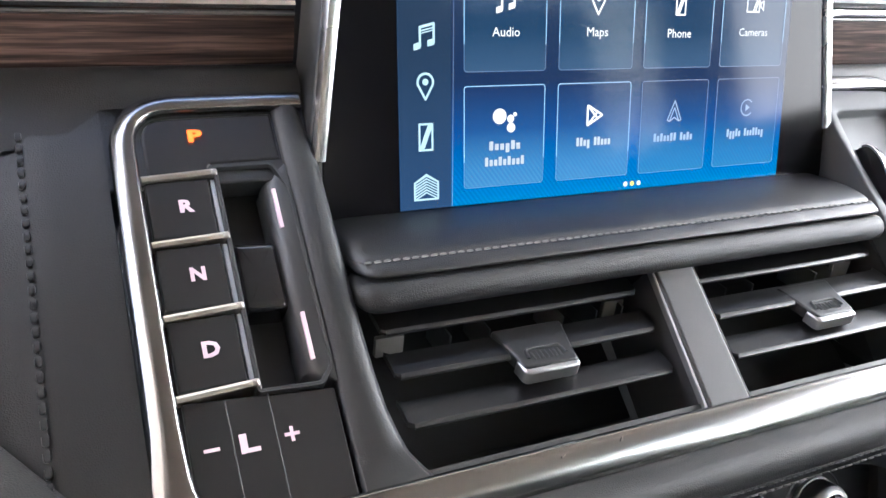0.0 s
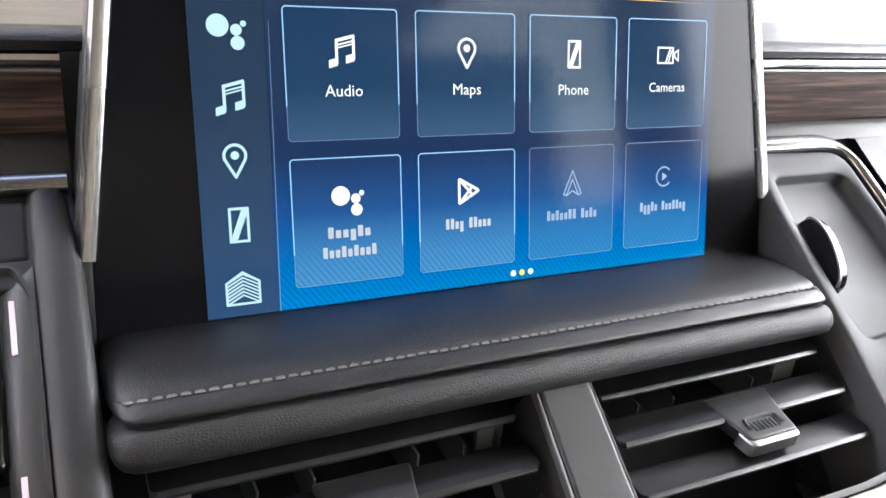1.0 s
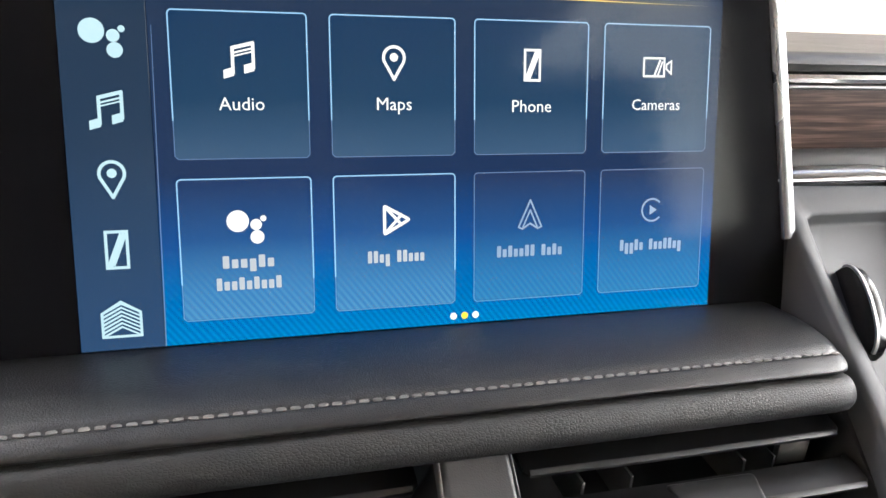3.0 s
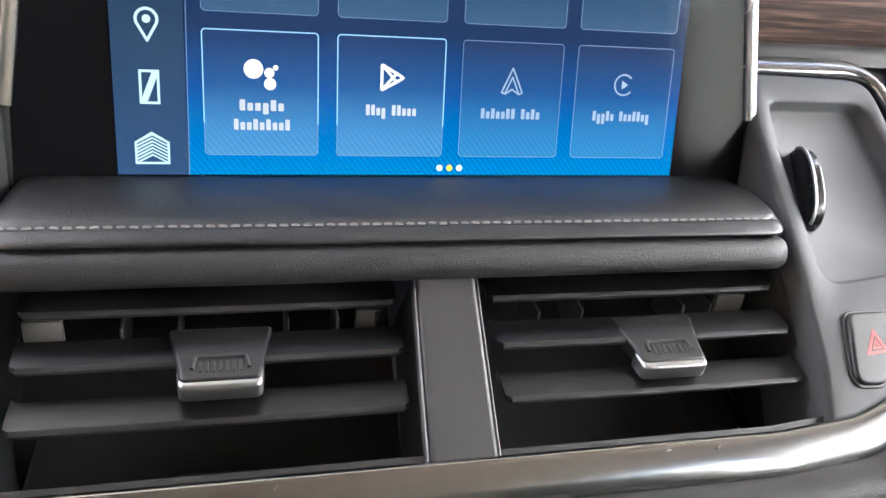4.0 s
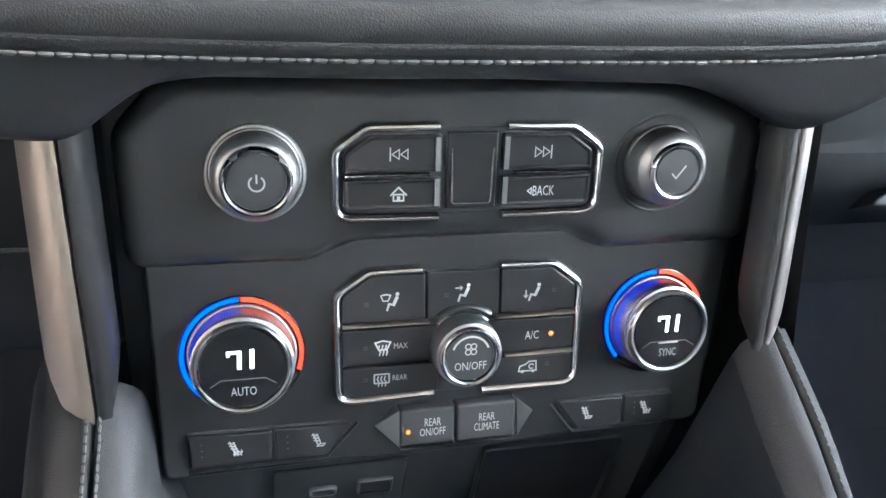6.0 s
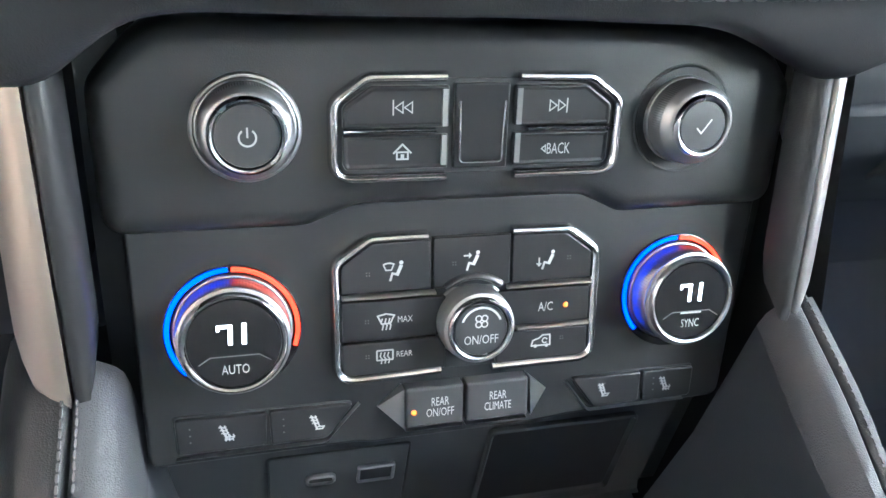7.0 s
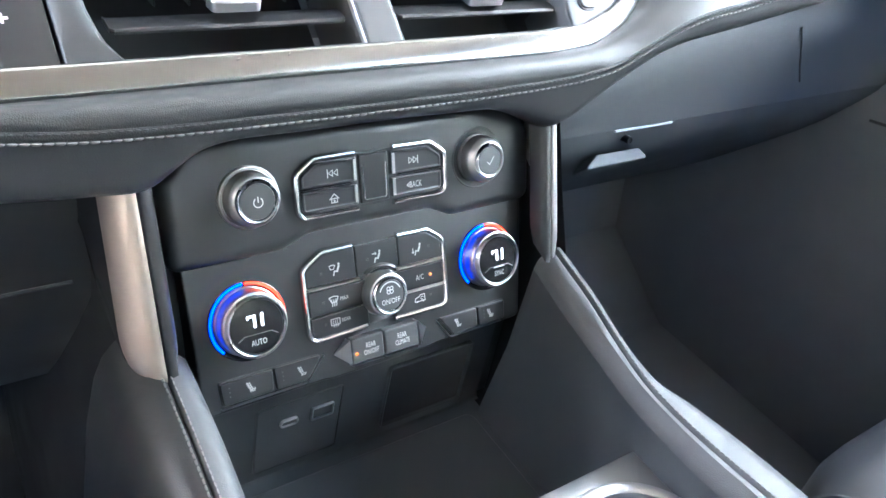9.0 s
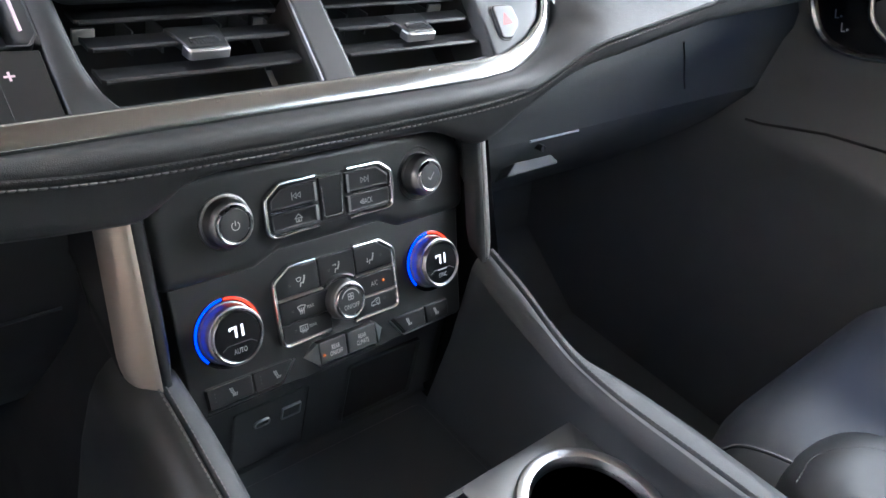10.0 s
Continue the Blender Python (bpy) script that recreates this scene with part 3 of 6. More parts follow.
LOOP = [(x, y) for a, b in zip(LOOP, LOOP[1:]) for x, y in ([a] if (Vector(a) - Vector(b)).length < 0.03 else [tuple(Vector(a).lerp(Vector(b), q / 8)) for q in range(8)])] + [LOOP[-1]]
part("band", loop_band([(-0.0062, -0.008), (-0.0061, -0.0014), (-0.0057, -0.0002), (-0.0048, 0.0006), (-0.0030, 0.0017), (-0.0010, 0.0024), (0.0010, 0.0027), (0.0028, 0.0028), (0.0044, 0.0025), (0.0053, 0.0017), (0.0057, 0.0002), (0.0058, -0.006)]), LOOPMETAL, loop, angle=60)
part("shadow_gap", loop_band([(-0.0078, -0.009), (-0.0078, -0.0030), (0.0076, -0.0030), (0.0076, -0.009)]), DARK, loop)

# small pale flecks lying just over the band
for u, v, a in ((-0.0878, -0.0372, 25), (-0.0608, -0.0363, 55), (0.0690, -0.0358, 10), (0.0880, -0.0362, 35)):
    part("fleck", moved(f_poly([(-0.0010, -0.0002), (0.0009, -0.0003), (0.0011, 0.0002), (-0.0008, 0.0004)], 0.0), Matrix.Translation((u, v, 0.0034)) @ Euler((0, 0, radians(a))).to_matrix().to_4x4()), BRIGHT, loop, "small pale fleck on the metal")

# ---- vents between the side panels ----
def vent(sign):
    v = thing("air_vent", "black air vent with slats and a chrome-tipped tab", "air vent", BIN, "centre air vents")
    x0, x1 = (-0.1415, -0.0145) if sign < 0 else (0.0165, 0.1400)
    mid = (x0 + x1) / 2
    for nm, shape in (("duct_back", block(x0 - 0.006, -0.036, -0.062, x1 + 0.004, 0.065, -0.058, 0)), ("duct_floor", block(x0 - 0.006, -0.037, -0.06, x1 + 0.004, -0.0335, -0.004, 0.001)), ("duct_roof", block(x0 - 0.006, 0.060, -0.06, x1 + 0.004, 0.064, -0.008, 0.001))):
        part(nm, shape, BLACK, v)
    if sign > 0:
        part("duct_side", block(0.1425, -0.036, -0.06, 0.1465, 0.062, -0.010, 0.001), BLACK, v)
    level = Matrix.Rotation(radians(-34), 4, "X")  # the slats lie level, the face slopes
    for vy, dz in ((0.0262, -0.010), (0.0068, -0.007), (-0.0128, -0.007)):
        m = Matrix.Translation((0, vy, dz)) @ level
        sec = [(0.0, -0.0012), (-0.0004, 0.0), (0.0004, 0.0010), (0.006, 0.0020), (0.0125, 0.0020), (0.0125, -0.0004), (0.006, -0.0008)]
        a, b = (x0 + 0.002, x1 - 0.001)
        rings = [[(x, p + k, q) for p, q in sec] for x, k in ((a, 0.0022), (a + 0.002, 0.0004), (mid, 0.0), (b - 0.002, 0.0004), (b, 0.0022))]
        part("slat", moved(loft(rings), m), SLAT, v, angle=35)
        part("slat_edge", moved(loft([[(x, k - 0.0006, -0.0012), (x, k - 0.0008, 0.0), (x, k + 0.0001, 0.0011), (x, k + 0.0006, 0.0013), (x, k + 0.0006, -0.0010)] for x, k in ((a + 0.002, 0.0004), (mid, 0.0), (b - 0.002, 0.0004))]), m), SEMI, v)
    for x in ((-0.1087, -0.0905, -0.0540, -0.0362, -0.0221) if sign < 0 else (0.0399, 0.0576, 0.1010, 0.1130)):
        part("vane", moved(block(x - 0.0005, -0.008, -0.0100, x + 0.0005, 0.014, 0.0050, 0.0002, 1), Matrix.Translation((0, 0.0265, -0.024)) @ level), HARD, v)
    for g0, g1 in (((-0.1400, -0.1275), (-0.0295, -0.0185)) if sign < 0 else ((0.1180, 0.1310),)):
        part("link", moved(block(g0, -0.0015, -0.0062, g1, 0.0015, 0.0032, 0.0008), Matrix.Translation((0, 0.0262, -0.020)) @ level), MECH, v, "pale plastic gear behind the slats")
    tx, ty = (-0.0764, -0.0016) if sign < 0 else (0.0822, -0.0044)
    m = Matrix.Translation((tx, ty, -0.0014)) @ Matrix.Rotation(radians(-27), 4, "X")
    out = fillet([(-0.0124, 0.0), (0.0124, 0.0), (0.0136, 0.0085), (0.0172, 0.0240), (-0.0172, 0.0240), (-0.0136, 0.0085)], [0.0022, 0.0022, 0.006, 0.002, 0.002, 0.006], 4)
    tab = part("tab", moved(plate(out, -0.0040, 0.0016, 0.0011, 3), m), FACE, v, "dark sliding tab")
    tip = fillet([(-0.0128, -0.0024), (0.0128, -0.0024), (0.0138, 0.0060), (-0.0138, 0.0060)], [0.0030, 0.0030, 0.001, 0.001], 4)
    part("tip", moved(plate(tip, -0.0052, 0.0008, 0.0014, 4), m), SATIN, tab, "satin silver tip")
    part("ridge", moved(strip(fillet([(-0.0088, 0.0046), (-0.0080, 0.0098), (0.0080, 0.0098), (0.0088, 0.0046)], [0, 0.0018, 0.0018, 0], 4, closed=False), bar_profile(0.0015, 0.0012, 0.0026, 5)), m), HARD, tab)
    for i in range(7):
        x = -0.0062 + i * 0.00207
        part("rib", moved(strip([(x, 0.0034), (x, 0.0078)], bar_profile(0.0009, 0.0013, 0.0021, 4)), m), HARD, tab)
    return v


vent(-1)
vent(1)
div = thing("vent_divider", "dark grey upright bar between the two vents", "trim", BIN)
dv = fillet([(-0.0124, -0.0335), (0.0104, -0.0335), (0.0116, 0.034), (-0.0100, 0.034)], 0.001, 2)
part("bar", plate(dv, -0.05, 0.0004, 0.0016, 4), BAR, div)
for foot, top in ((-0.0130, -0.0106), (0.0110, 0.0122)):
    part("edge_strip", strip([(foot, -0.0335), (top, 0.034)], bar_profile(0.0014, -0.004, -0.0002)), KNOB, div, "thin bright edge")

# ---- side panels of the sloping face ----
def left_edge(v):
    return float(np.interp(v, [-0.0345, -0.030, -0.022, -0.010, 0.005, 0.03, 0.10, 0.14], [-0.1345, -0.1385, -0.1440, -0.1475, -0.1490, -0.1495, -0.1495, -0.1530]))


LV = [-0.0345, -0.032, -0.028, -0.022, -0.015, -0.005, 0.01, 0.03, 0.06, 0.10, 0.129]
shifter = thing("gear_selector", "push-button gear selector with chrome ledges, park lit", "gear selector", BIN)
# fin between the selector and the vent
sec_rows = []
for v in LV:
    e = left_edge(v)
    fore = 0.0 if v > -0.02 else (-0.02 - v) * 0.12
    sec_rows.append([(-0.1640, v, -0.012), (-0.1640, v, -0.0012), (-0.1630, v, 0.0), (e - 0.008, v, 0.0022 - fore), (e - 0.003, v, 0.0018 - fore), (e - 0.0005, v, -0.0006 - fore), (e, v, -0.005 - fore), (e, v, -0.055)])
part("fin", gridded(sec_rows), SOFT, shifter, "rounded soft plastic fin beside the vent")
body = fillet([(-0.2190, -0.0335), (-0.1655, -0.0345), (-0.1635, 0.128), (-0.2190, 0.128)], [0.018, 0.001, 0.001, 0.012], 6)
part("base", plate(body, -0.05, -0.0165, 0.001), DARK, shifter)
part("park_button", plate(fillet([(-0.2165, 0.1000), (-0.1935, 0.1005), (-0.1935, 0.1040), (-0.1645, 0.1045), (-0.1645, 0.1275), (-0.2165, 0.1265)], [0.001, 0.001, 0.002, 0.001, 0.001, 0.010], 5), -0.02, -0.0008, 0.0012), KEYCAP, shifter)
for v0, v1 in ((0.0725, 0.0975), (0.0435, 0.0690), (0.0140, 0.0400)):
    part("drive_button", plate(rect(-0.2180, v0, -0.1945, v1, 0.0008), -0.016, -0.0006, 0.0008), KEYCAP, shifter)
    part("side_strip", plate(rect(-0.1941, v0, -0.1911, v1, 0.0006), -0.016, -0.0012, 0.0009), STRIP, shifter, "pale silver side strip")
for v0 in (0.0990, 0.0708, 0.0416, 0.0121):
    p = [(-0.2188, v0 - 0.0006), (-0.1935, v0 + 0.0008)]
    part("chrome_ledge", strip(p, [(-0.0017, -0.010), (-0.0017, -0.0006), (-0.0013, 0.0006), (0.0, 0.0012), (0.0010, 0.0008), (0.0014, -0.0004), (0.0014, -0.010)]), LEDGE, shifter, "bright silver ledge")
    part("ledge_end", plate(rect(-0.1938, v0 - 0.0010, -0.1908, v0 + 0.0022, 0.0010), -0.012, 0.0012, 0.0013, 4), LEDGE, shifter)
pocket = fillet([(-0.1915, 0.0095), (-0.1690, 0.0085), (-0.1645, 0.0150), (-0.1645, 0.0900), (-0.1690, 0.1020), (-0.1915, 0.1020)], [0.001, 0.003, 0.004, 0.006, 0.004, 0.001], 5)
part("finger_pocket", bezel(pocket, [(0.0012, -0.016), (0.0012, -0.0010), (0.0004, 0.0004), (-0.0006, 0.0004), (-0.0010, -0.002), (-0.0010, -0.016)]), HARD, shifter)
part("pocket_ramp", plate(fillet([(-0.1908, 0.041), (-0.1735, 0.040), (-0.1735, 0.069), (-0.1908, 0.070)], 0.003, 4), -0.018, -0.0032, 0.0034, 5), GLOSS, shifter, "smooth thumb rest between two finger pockets")
part("low_button", plate(fillet([(-0.2175, -0.0305), (-0.1655, -0.0338), (-0.1652, 0.0065), (-0.2175, 0.0105)], [0.016, 0.001, 0.001, 0.001], 6), -0.016, -0.0012, 0.0008), KEYCAP, shifter)
for u in (-0.2035, -0.1890):
    part("groove", strip([(u + 0.0006, -0.031), (u, 0.0085)], bar_profile(0.0007, -0.0016, -0.00105, 4)), DARK, shifter)
for ch, u, v, h, mat in (("P", -0.1964, 0.1172, 0.0058, L_PARK), ("R", -0.2043, 0.0856, 0.0056, PINK), ("N", -0.2047, 0.0569, 0.0056, PINK), ("D", -0.2049, 0.0276, 0.0062, PINK), ("L", -0.1980, -0.0072, 0.0066, PINK)):
    part("letter", lettering(ch, u, v, 0.0001 if ch != "L" else -0.0006, width=h * 0.98, height=h, bold=0.045), mat, shifter, "glowing orange letter" if ch == "P" else "pale pink letter")
part("minus_mark", f_poly(rect(-0.2130, -0.0078, -0.2078, -0.0066), -0.0006), PINK, shifter)
part("plus_mark", join(f_poly(rect(-0.1862, -0.0077, -0.1810, -0.0065), -0.0006), f_poly(rect(-0.1842, -0.0097, -0.1830, -0.0045), -0.00059)), PINK, shifter)
slope = [(-0.1748, -0.016), (-0.1742, -0.0060), (-0.1725, -0.0028), (-0.1700, -0.0012), (-0.1670, -0.0003), (-0.1638, 0.0)]
part("pocket_rail", gridded([[(u + max(0.0, k) * (-0.1638 - u), v, z - max(0.0, -k) * 0.004) for u, z in slope] for v, k in ((0.0085, 0.9), (0.0105, 0.35), (0.0140, 0.0), (0.055, 0.0), (0.094, 0.0), (0.0985, 0.35), (0.1015, 0.9))]), HARD, shifter)
for v0, v1 in ((0.0731, 0.0908), (0.0181, 0.0370)):
    part("pink_bar", plate(rect(-0.1712, v0, -0.1696, v1, 0.0003), -0.01, -0.0008, 0.0002), PINK, shifter)

# right panel with a shallow recess, a pull and the hazard button
RP = fillet([(0.1300, -0.0335), (0.150, -0.0300), (0.179, -0.0190), (0.204, -0.0030), (0.2190, 0.0190), (0.2205, 0.05), (0.2170, 0.1255), (0.1530, 0.1275), (0.1480, 0.10), (0.1452, 0.03), (0.1414, -0.010), (0.1372, -0.0255)], [0.002, 0.04, 0.04, 0.04, 0.03, 0.03, 0.014, 0.004, 0.02, 0.05, 0.03, 0.008], 6)
side = thing("storage_panel", "dark grey dash panel with a shallow recess", "dash panel", BIN)
REC = fillet([(0.1560, 0.0230), (0.2135, 0.0300), (0.2140, 0.06), (0.2095, 0.1115), (0.1590, 0.1115), (0.1560, 0.085)], [0.008, 0.01, 0.02, 0.008, 0.004, 0.01], 6)


def resample(p, n):
    q = [Vector(a) for a in p] + [Vector(p[0])]
    d = np.cumsum([0] + [(b - a).length for a, b in zip(q, q[1:])])
    t = np.linspace(0, d[-1], n, endpoint=False)
    return list(zip(np.interp(t, d, [a.x for a in q]), np.interp(t, d, [a.y for a in q])))


def by_angle(p, c, n=96):
    """Points of an outline seen from c at even angles."""
    q = resample(p, 900)
    ang = np.array([math.atan2(b - c[1], a - c[0]) for a, b in q])
    out = []
    for i in range(n):
        a = -math.pi + 2 * math.pi * i / n
        d = np.abs((ang - a + math.pi) % (2 * math.pi) - math.pi)
        out.append(q[int(np.argmin(d))])
    return out


c = (0.183, 0.062)
o, r = by_angle(RP, c), by_angle(REC, c)
face = loft([[(x, y, -0.04) for x, y in o], [(x, y, -0.0012) for x, y in o], [(x, y, 0.0008) for x, y in inset(o, 0.0015)], [(x, y, 0.0012) for x, y in inset(o, 0.003)], [(x, y, 0.0006) for x, y in inset(r, -0.0015)], [(x, y, -0.0004) for x, y in r], [(x, y, -0.0050) for x, y in inset(r, 0.0006)], [(x, y, -0.0060) for x, y in inset(r, 0.002)]], (True, True))
part("face", face, LIGHTPANEL, side, angle=50)
FIN = smooth_line([(0.0, 0.0), (0.0012, 0.0050), (0.0060, 0.0092), (0.0140, 0.0112), (0.0240, 0.0116), (0.0320, 0.0100), (0.0372, 0.0064), (0.0385, 0.0)], 5)
fin_at = Matrix.Translation((0.1622, 0.0500, -0.006)) @ Euler((radians(90), 0, radians(80))).to_matrix().to_4x4()
pull = part("pull", moved(plate(FIN, -0.0030, 0.0030, 0.0014, 4), fin_at), GLOSS, side, "dark pull tab with a bright edge")
part("pull_edge", moved(strip([(x, y + 0.0003) for x, y in FIN[4:-3]], [(-0.0004, -0.0031), (0.0006, -0.0030), (0.0006, -0.0018), (-0.0004, -0.0016)]), fin_at), KNOB, pull, "satin metal edge")
haz = thing("hazard_button", "dark hazard warning button with a red triangle", "button", BIN)
HZ = fillet([(0.1512, -0.0186), (0.1640, -0.0190), (0.1785, -0.0070), (0.1800, 0.0106), (0.1580, 0.0104)], [0.005, 0.007, 0.008, 0.005, 0.005], 7)
part("gap", plate(inset(HZ, -0.0009), -0.01, 0.0018, 0.0004), DARK, haz)
part("cap", plate(inset(HZ, 0.0002), -0.01, 0.0032, 0.0016, 5), FACE, haz)
tri = [(0.1602, -0.0074), (0.1706, -0.0066), (0.1668, 0.0030)]
part("triangle", f_frame(tri, 0.0011, 0.00335), RED, haz, "red outlined triangle")
part("triangle_core", f_frame(inset(tri, 0.0018), 0.0008, 0.00335), RED, haz)

# ---- padded ledge under the display ----
ledge = thing("display_ledge", "padded black leather ledge with one stitched seam", "dash pad")


def ledge_sheet(prof, x0, x1, tuck):
    """A roll swept along the width with its ends rounded off."""
    rows = []
    ends = [(0.0, 1.0), (0.0012, 0.55), (0.003, 0.25), (0.006, 0.06), (0.010, 0.0)]
    steps = [(x0 + d, k) for d, k in ends] + [(x0 + 0.010 + (x1 - x0 - 0.020) * i / 14, 0.0) for i in range(1, 14)] + [(x1 - d, k) for d, k in ends[::-1]]
    cy, cz = tuck
    for x, k in steps:
        rows.append([(x, y + (cy - y) * k * 0.6, z + (cz - z) * k * 0.6) for y, z in prof])
    return loft([list(q) for q in rows], (True, True))


part("upper_roll", ledge_sheet(smooth_line([(0.012, 0.668), (0.010, 0.6770), (0.002, 0.6790), (-0.012, 0.6812), (-0.026, 0.6826), (-0.037, 0.6821), (-0.0405, 0.6811), (-0.0417, 0.6804), (-0.0430, 0.6807), (-0.0462, 0.6798), (-0.0486, 0.6786), (-0.0490, 0.6776), (-0.0482, 0.6768), (-0.0450, 0.6762), (-0.030, 0.668)], 3), -0.1480, 0.1440, (-0.02, 0.674)), LEATHER, ledge)
part("lower_roll", ledge_sheet(smooth_line([(-0.030, 0.672), (-0.0455, 0.6754), (-0.0500, 0.6757), (-0.0532, 0.6742), (-0.0553, 0.6712), (-0.0558, 0.6680), (-0.0545, 0.6652), (-0.049, 0.6632), (-0.030, 0.660)], 3), -0.1490, 0.1425, (-0.042, 0.669)), MATTLEATHER, ledge)
stitches(ledge, [(x, -0.0417, 0.6807) for x in np.linspace(-0.143, 0.140, 3)], 0.0029, 0.0040, 0.0012, mat=THREAD, up=(0, -0.45, 0.9), lift=0.0)

# ---- display ----
disp = thing("infotainment_display", "upright touch display lit with blue home page tiles", "touch screen", SCREEN)
face = fillet([(-0.1515, -0.020), (0.1515, -0.020), (0.1505, 0.024), (0.1335, 0.145), (-0.1335, 0.145), (-0.1505, 0.024)], [0.002, 0.002, 0.004, 0.012, 0.012, 0.004], 5)
part("housing", plate(inset(face, -0.002), -0.035, -0.0035, 0.002), HARD, disp)
part("glass", plate(inset(face, 0.0035), -0.008, -0.0009, 0.0006), GLASS, disp)
for a in (-1, 1):
    p = [(a * 0.1482, 0.0245), (a * 0.1435, 0.058), (a * 0.1315, 0.1445)]
    part("chrome_side", strip(p if a > 0 else p[::-1], [(-0.0034, -0.018), (-0.0034, -0.0010), (-0.0024, 0.0008), (0.0, 0.0012), (0.0022, 0.0004), (0.0030, -0.0012), (0.0030, -0.018)]), BRIGHT, disp)
    part("side_cheek", plate(fillet([(a * 0.1465, -0.03), (a * 0.1535, -0.03), (a * 0.1545, 0.018), (a * 0.1490, 0.030), (a * 0.1465, 0.026)], 0.002, 4), -0.03, -0.001, 0.0015), SOFT, disp)
page = part("home_page", plate(rect(-0.0875, 0.0, 0.1125, 0.1285), -0.0035, -0.0004, 0.0001, 1), L_BACK, disp, "lit home page with blue gradient")
bar = part("sidebar", plate(rect(-0.1125, 0.0, -0.0877, 0.1285), -0.0035, -0.0003, 0.0001, 1), L_SIDE, disp, "lit icon sidebar")
part("divider_line", f_poly([(-0.0876, 0.0), (-0.0872, 0.0), (-0.0862, 0.10), (-0.0864, 0.10)], 0.0), L_FAINT, disp)
part("accent_line", f_poly([(-0.086, 0.1126), (0.108, 0.1119), (0.06, 0.11245), (-0.02, 0.1131)], 0.0), L_YELLOW, page, "thin yellow line")


def icon_music(x, y, s, z):
    return join(f_line([(x - 0.20 * s, y - 0.34 * s), (x - 0.20 * s, y + 0.34 * s)], 0.09 * s, z), f_line([(x + 0.36 * s, y - 0.20 * s), (x + 0.36 * s, y + 0.48 * s)], 0.09 * s, z),
                f_line([(x - 0.20 * s, y + 0.34 * s), (x + 0.36 * s, y + 0.48 * s)], 0.10 * s, z), f_line([(x - 0.20 * s, y + 0.20 * s), (x + 0.36 * s, y + 0.34 * s)], 0.05 * s, z), f_line([(x - 0.20 * s, y + 0.11 * s), (x + 0.36 * s, y + 0.25 * s)], 0.04 * s, z),
                f_poly([(x - 0.46 * s, y - 0.50 * s), (x - 0.18 * s, y - 0.42 * s), (x - 0.18 * s, y - 0.18 * s), (x - 0.46 * s, y - 0.26 * s)], z), f_poly([(x + 0.10 * s, y - 0.36 * s), (x + 0.38 * s, y - 0.28 * s), (x + 0.38 * s, y - 0.04 * s), (x + 0.10 * s, y - 0.12 * s)], z))


def icon_pin(x, y, s, z):
    pts = [(x + 0.33 * s * math.cos(radians(a)), y + 0.16 * s + 0.33 * s * math.sin(radians(a))) for a in range(-25, 206, 15)]
    return join(f_line(pts + [(x, y - 0.5 * s)], 0.09 * s, z, closed=True), f_disc(x, y + 0.17 * s, 0.13 * s, z))


def icon_phone(x, y, s, z):
    q = rect(x - 0.29 * s, y - 0.5 * s, x + 0.29 * s, y + 0.5 * s)
    return join(f_frame(q, 0.075 * s, z), *[f_line([(x - 0.20 * s + d * s, y - 0.40 * s), (x + 0.12 * s + d * s, y + 0.40 * s)], w * s, z + 0.00002) for d, w in ((-0.02, 0.06), (0.05, 0.09), (0.12, 0.05))])


def icon_dots(x, y, s, z):
    return join(f_disc(x - 0.22 * s, y + 0.12 * s, 0.27 * s, z), f_disc(x + 0.22 * s, y + 0.02 * s, 0.14 * s, z), f_disc(x + 0.40 * s, y + 0.17 * s, 0.075 * s, z), f_disc(x + 0.24 * s, y - 0.29 * s, 0.17 * s, z))


def icon_home(x, y, s, z):
    out = [f_line([(x - 0.48 * s, y - 0.46 * s), (x - 0.48 * s, y + 0.18 * s), (x, y + 0.48 * s), (x + 0.48 * s, y + 0.18 * s), (x + 0.48 * s, y - 0.46 * s)], 0.07 * s, z, closed=True)]
    for i in range(7):
        b = -0.42 + i * 0.105
        out += [f_line([(x - 0.45 * s, y + (b - 0.02) * s), (x, y + (b + 0.22) * s)], 0.055 * s, z), f_line([(x, y + (b + 0.22) * s), (x + 0.45 * s, y + (b - 0.02) * s)], 0.045 * s, z)]
    return join(*out)


def icon_play(x, y, s, z):
    p = fillet([(x - 0.36 * s, y - 0.46 * s), (x + 0.46 * s, y), (x - 0.36 * s, y + 0.46 * s)], 0.08 * s, 4)
    return join(f_frame(p, 0.085 * s, z), f_line([(x - 0.30 * s, y + 0.36 * s), (x + 0.16 * s, y - 0.14 * s)], 0.08 * s, z), f_line([(x - 0.30 * s, y - 0.36 * s), (x + 0.16 * s, y + 0.14 * s)], 0.08 * s, z))


def icon_arrow(x, y, s, z):
    return join(f_line([(x, y + 0.5 * s), (x - 0.42 * s, y - 0.42 * s), (x - 0.28 * s, y - 0.48 * s), (x, y - 0.30 * s), (x + 0.28 * s, y - 0.48 * s), (x + 0.42 * s, y - 0.42 * s)], 0.06 * s, z, closed=True),
                f_line([(x - 0.26 * s, y - 0.42 * s), (x, y + 0.16 * s), (x + 0.26 * s, y - 0.42 * s)], 0.055 * s, z))


def icon_ring(x, y, s, z):
    return join(f_arc(x, y, 0.42 * s, 0.07 * s, 40, 320, z), f_poly([(x - 0.10 * s, y - 0.19 * s), (x + 0.20 * s, y), (x - 0.10 * s, y + 0.19 * s)], z))


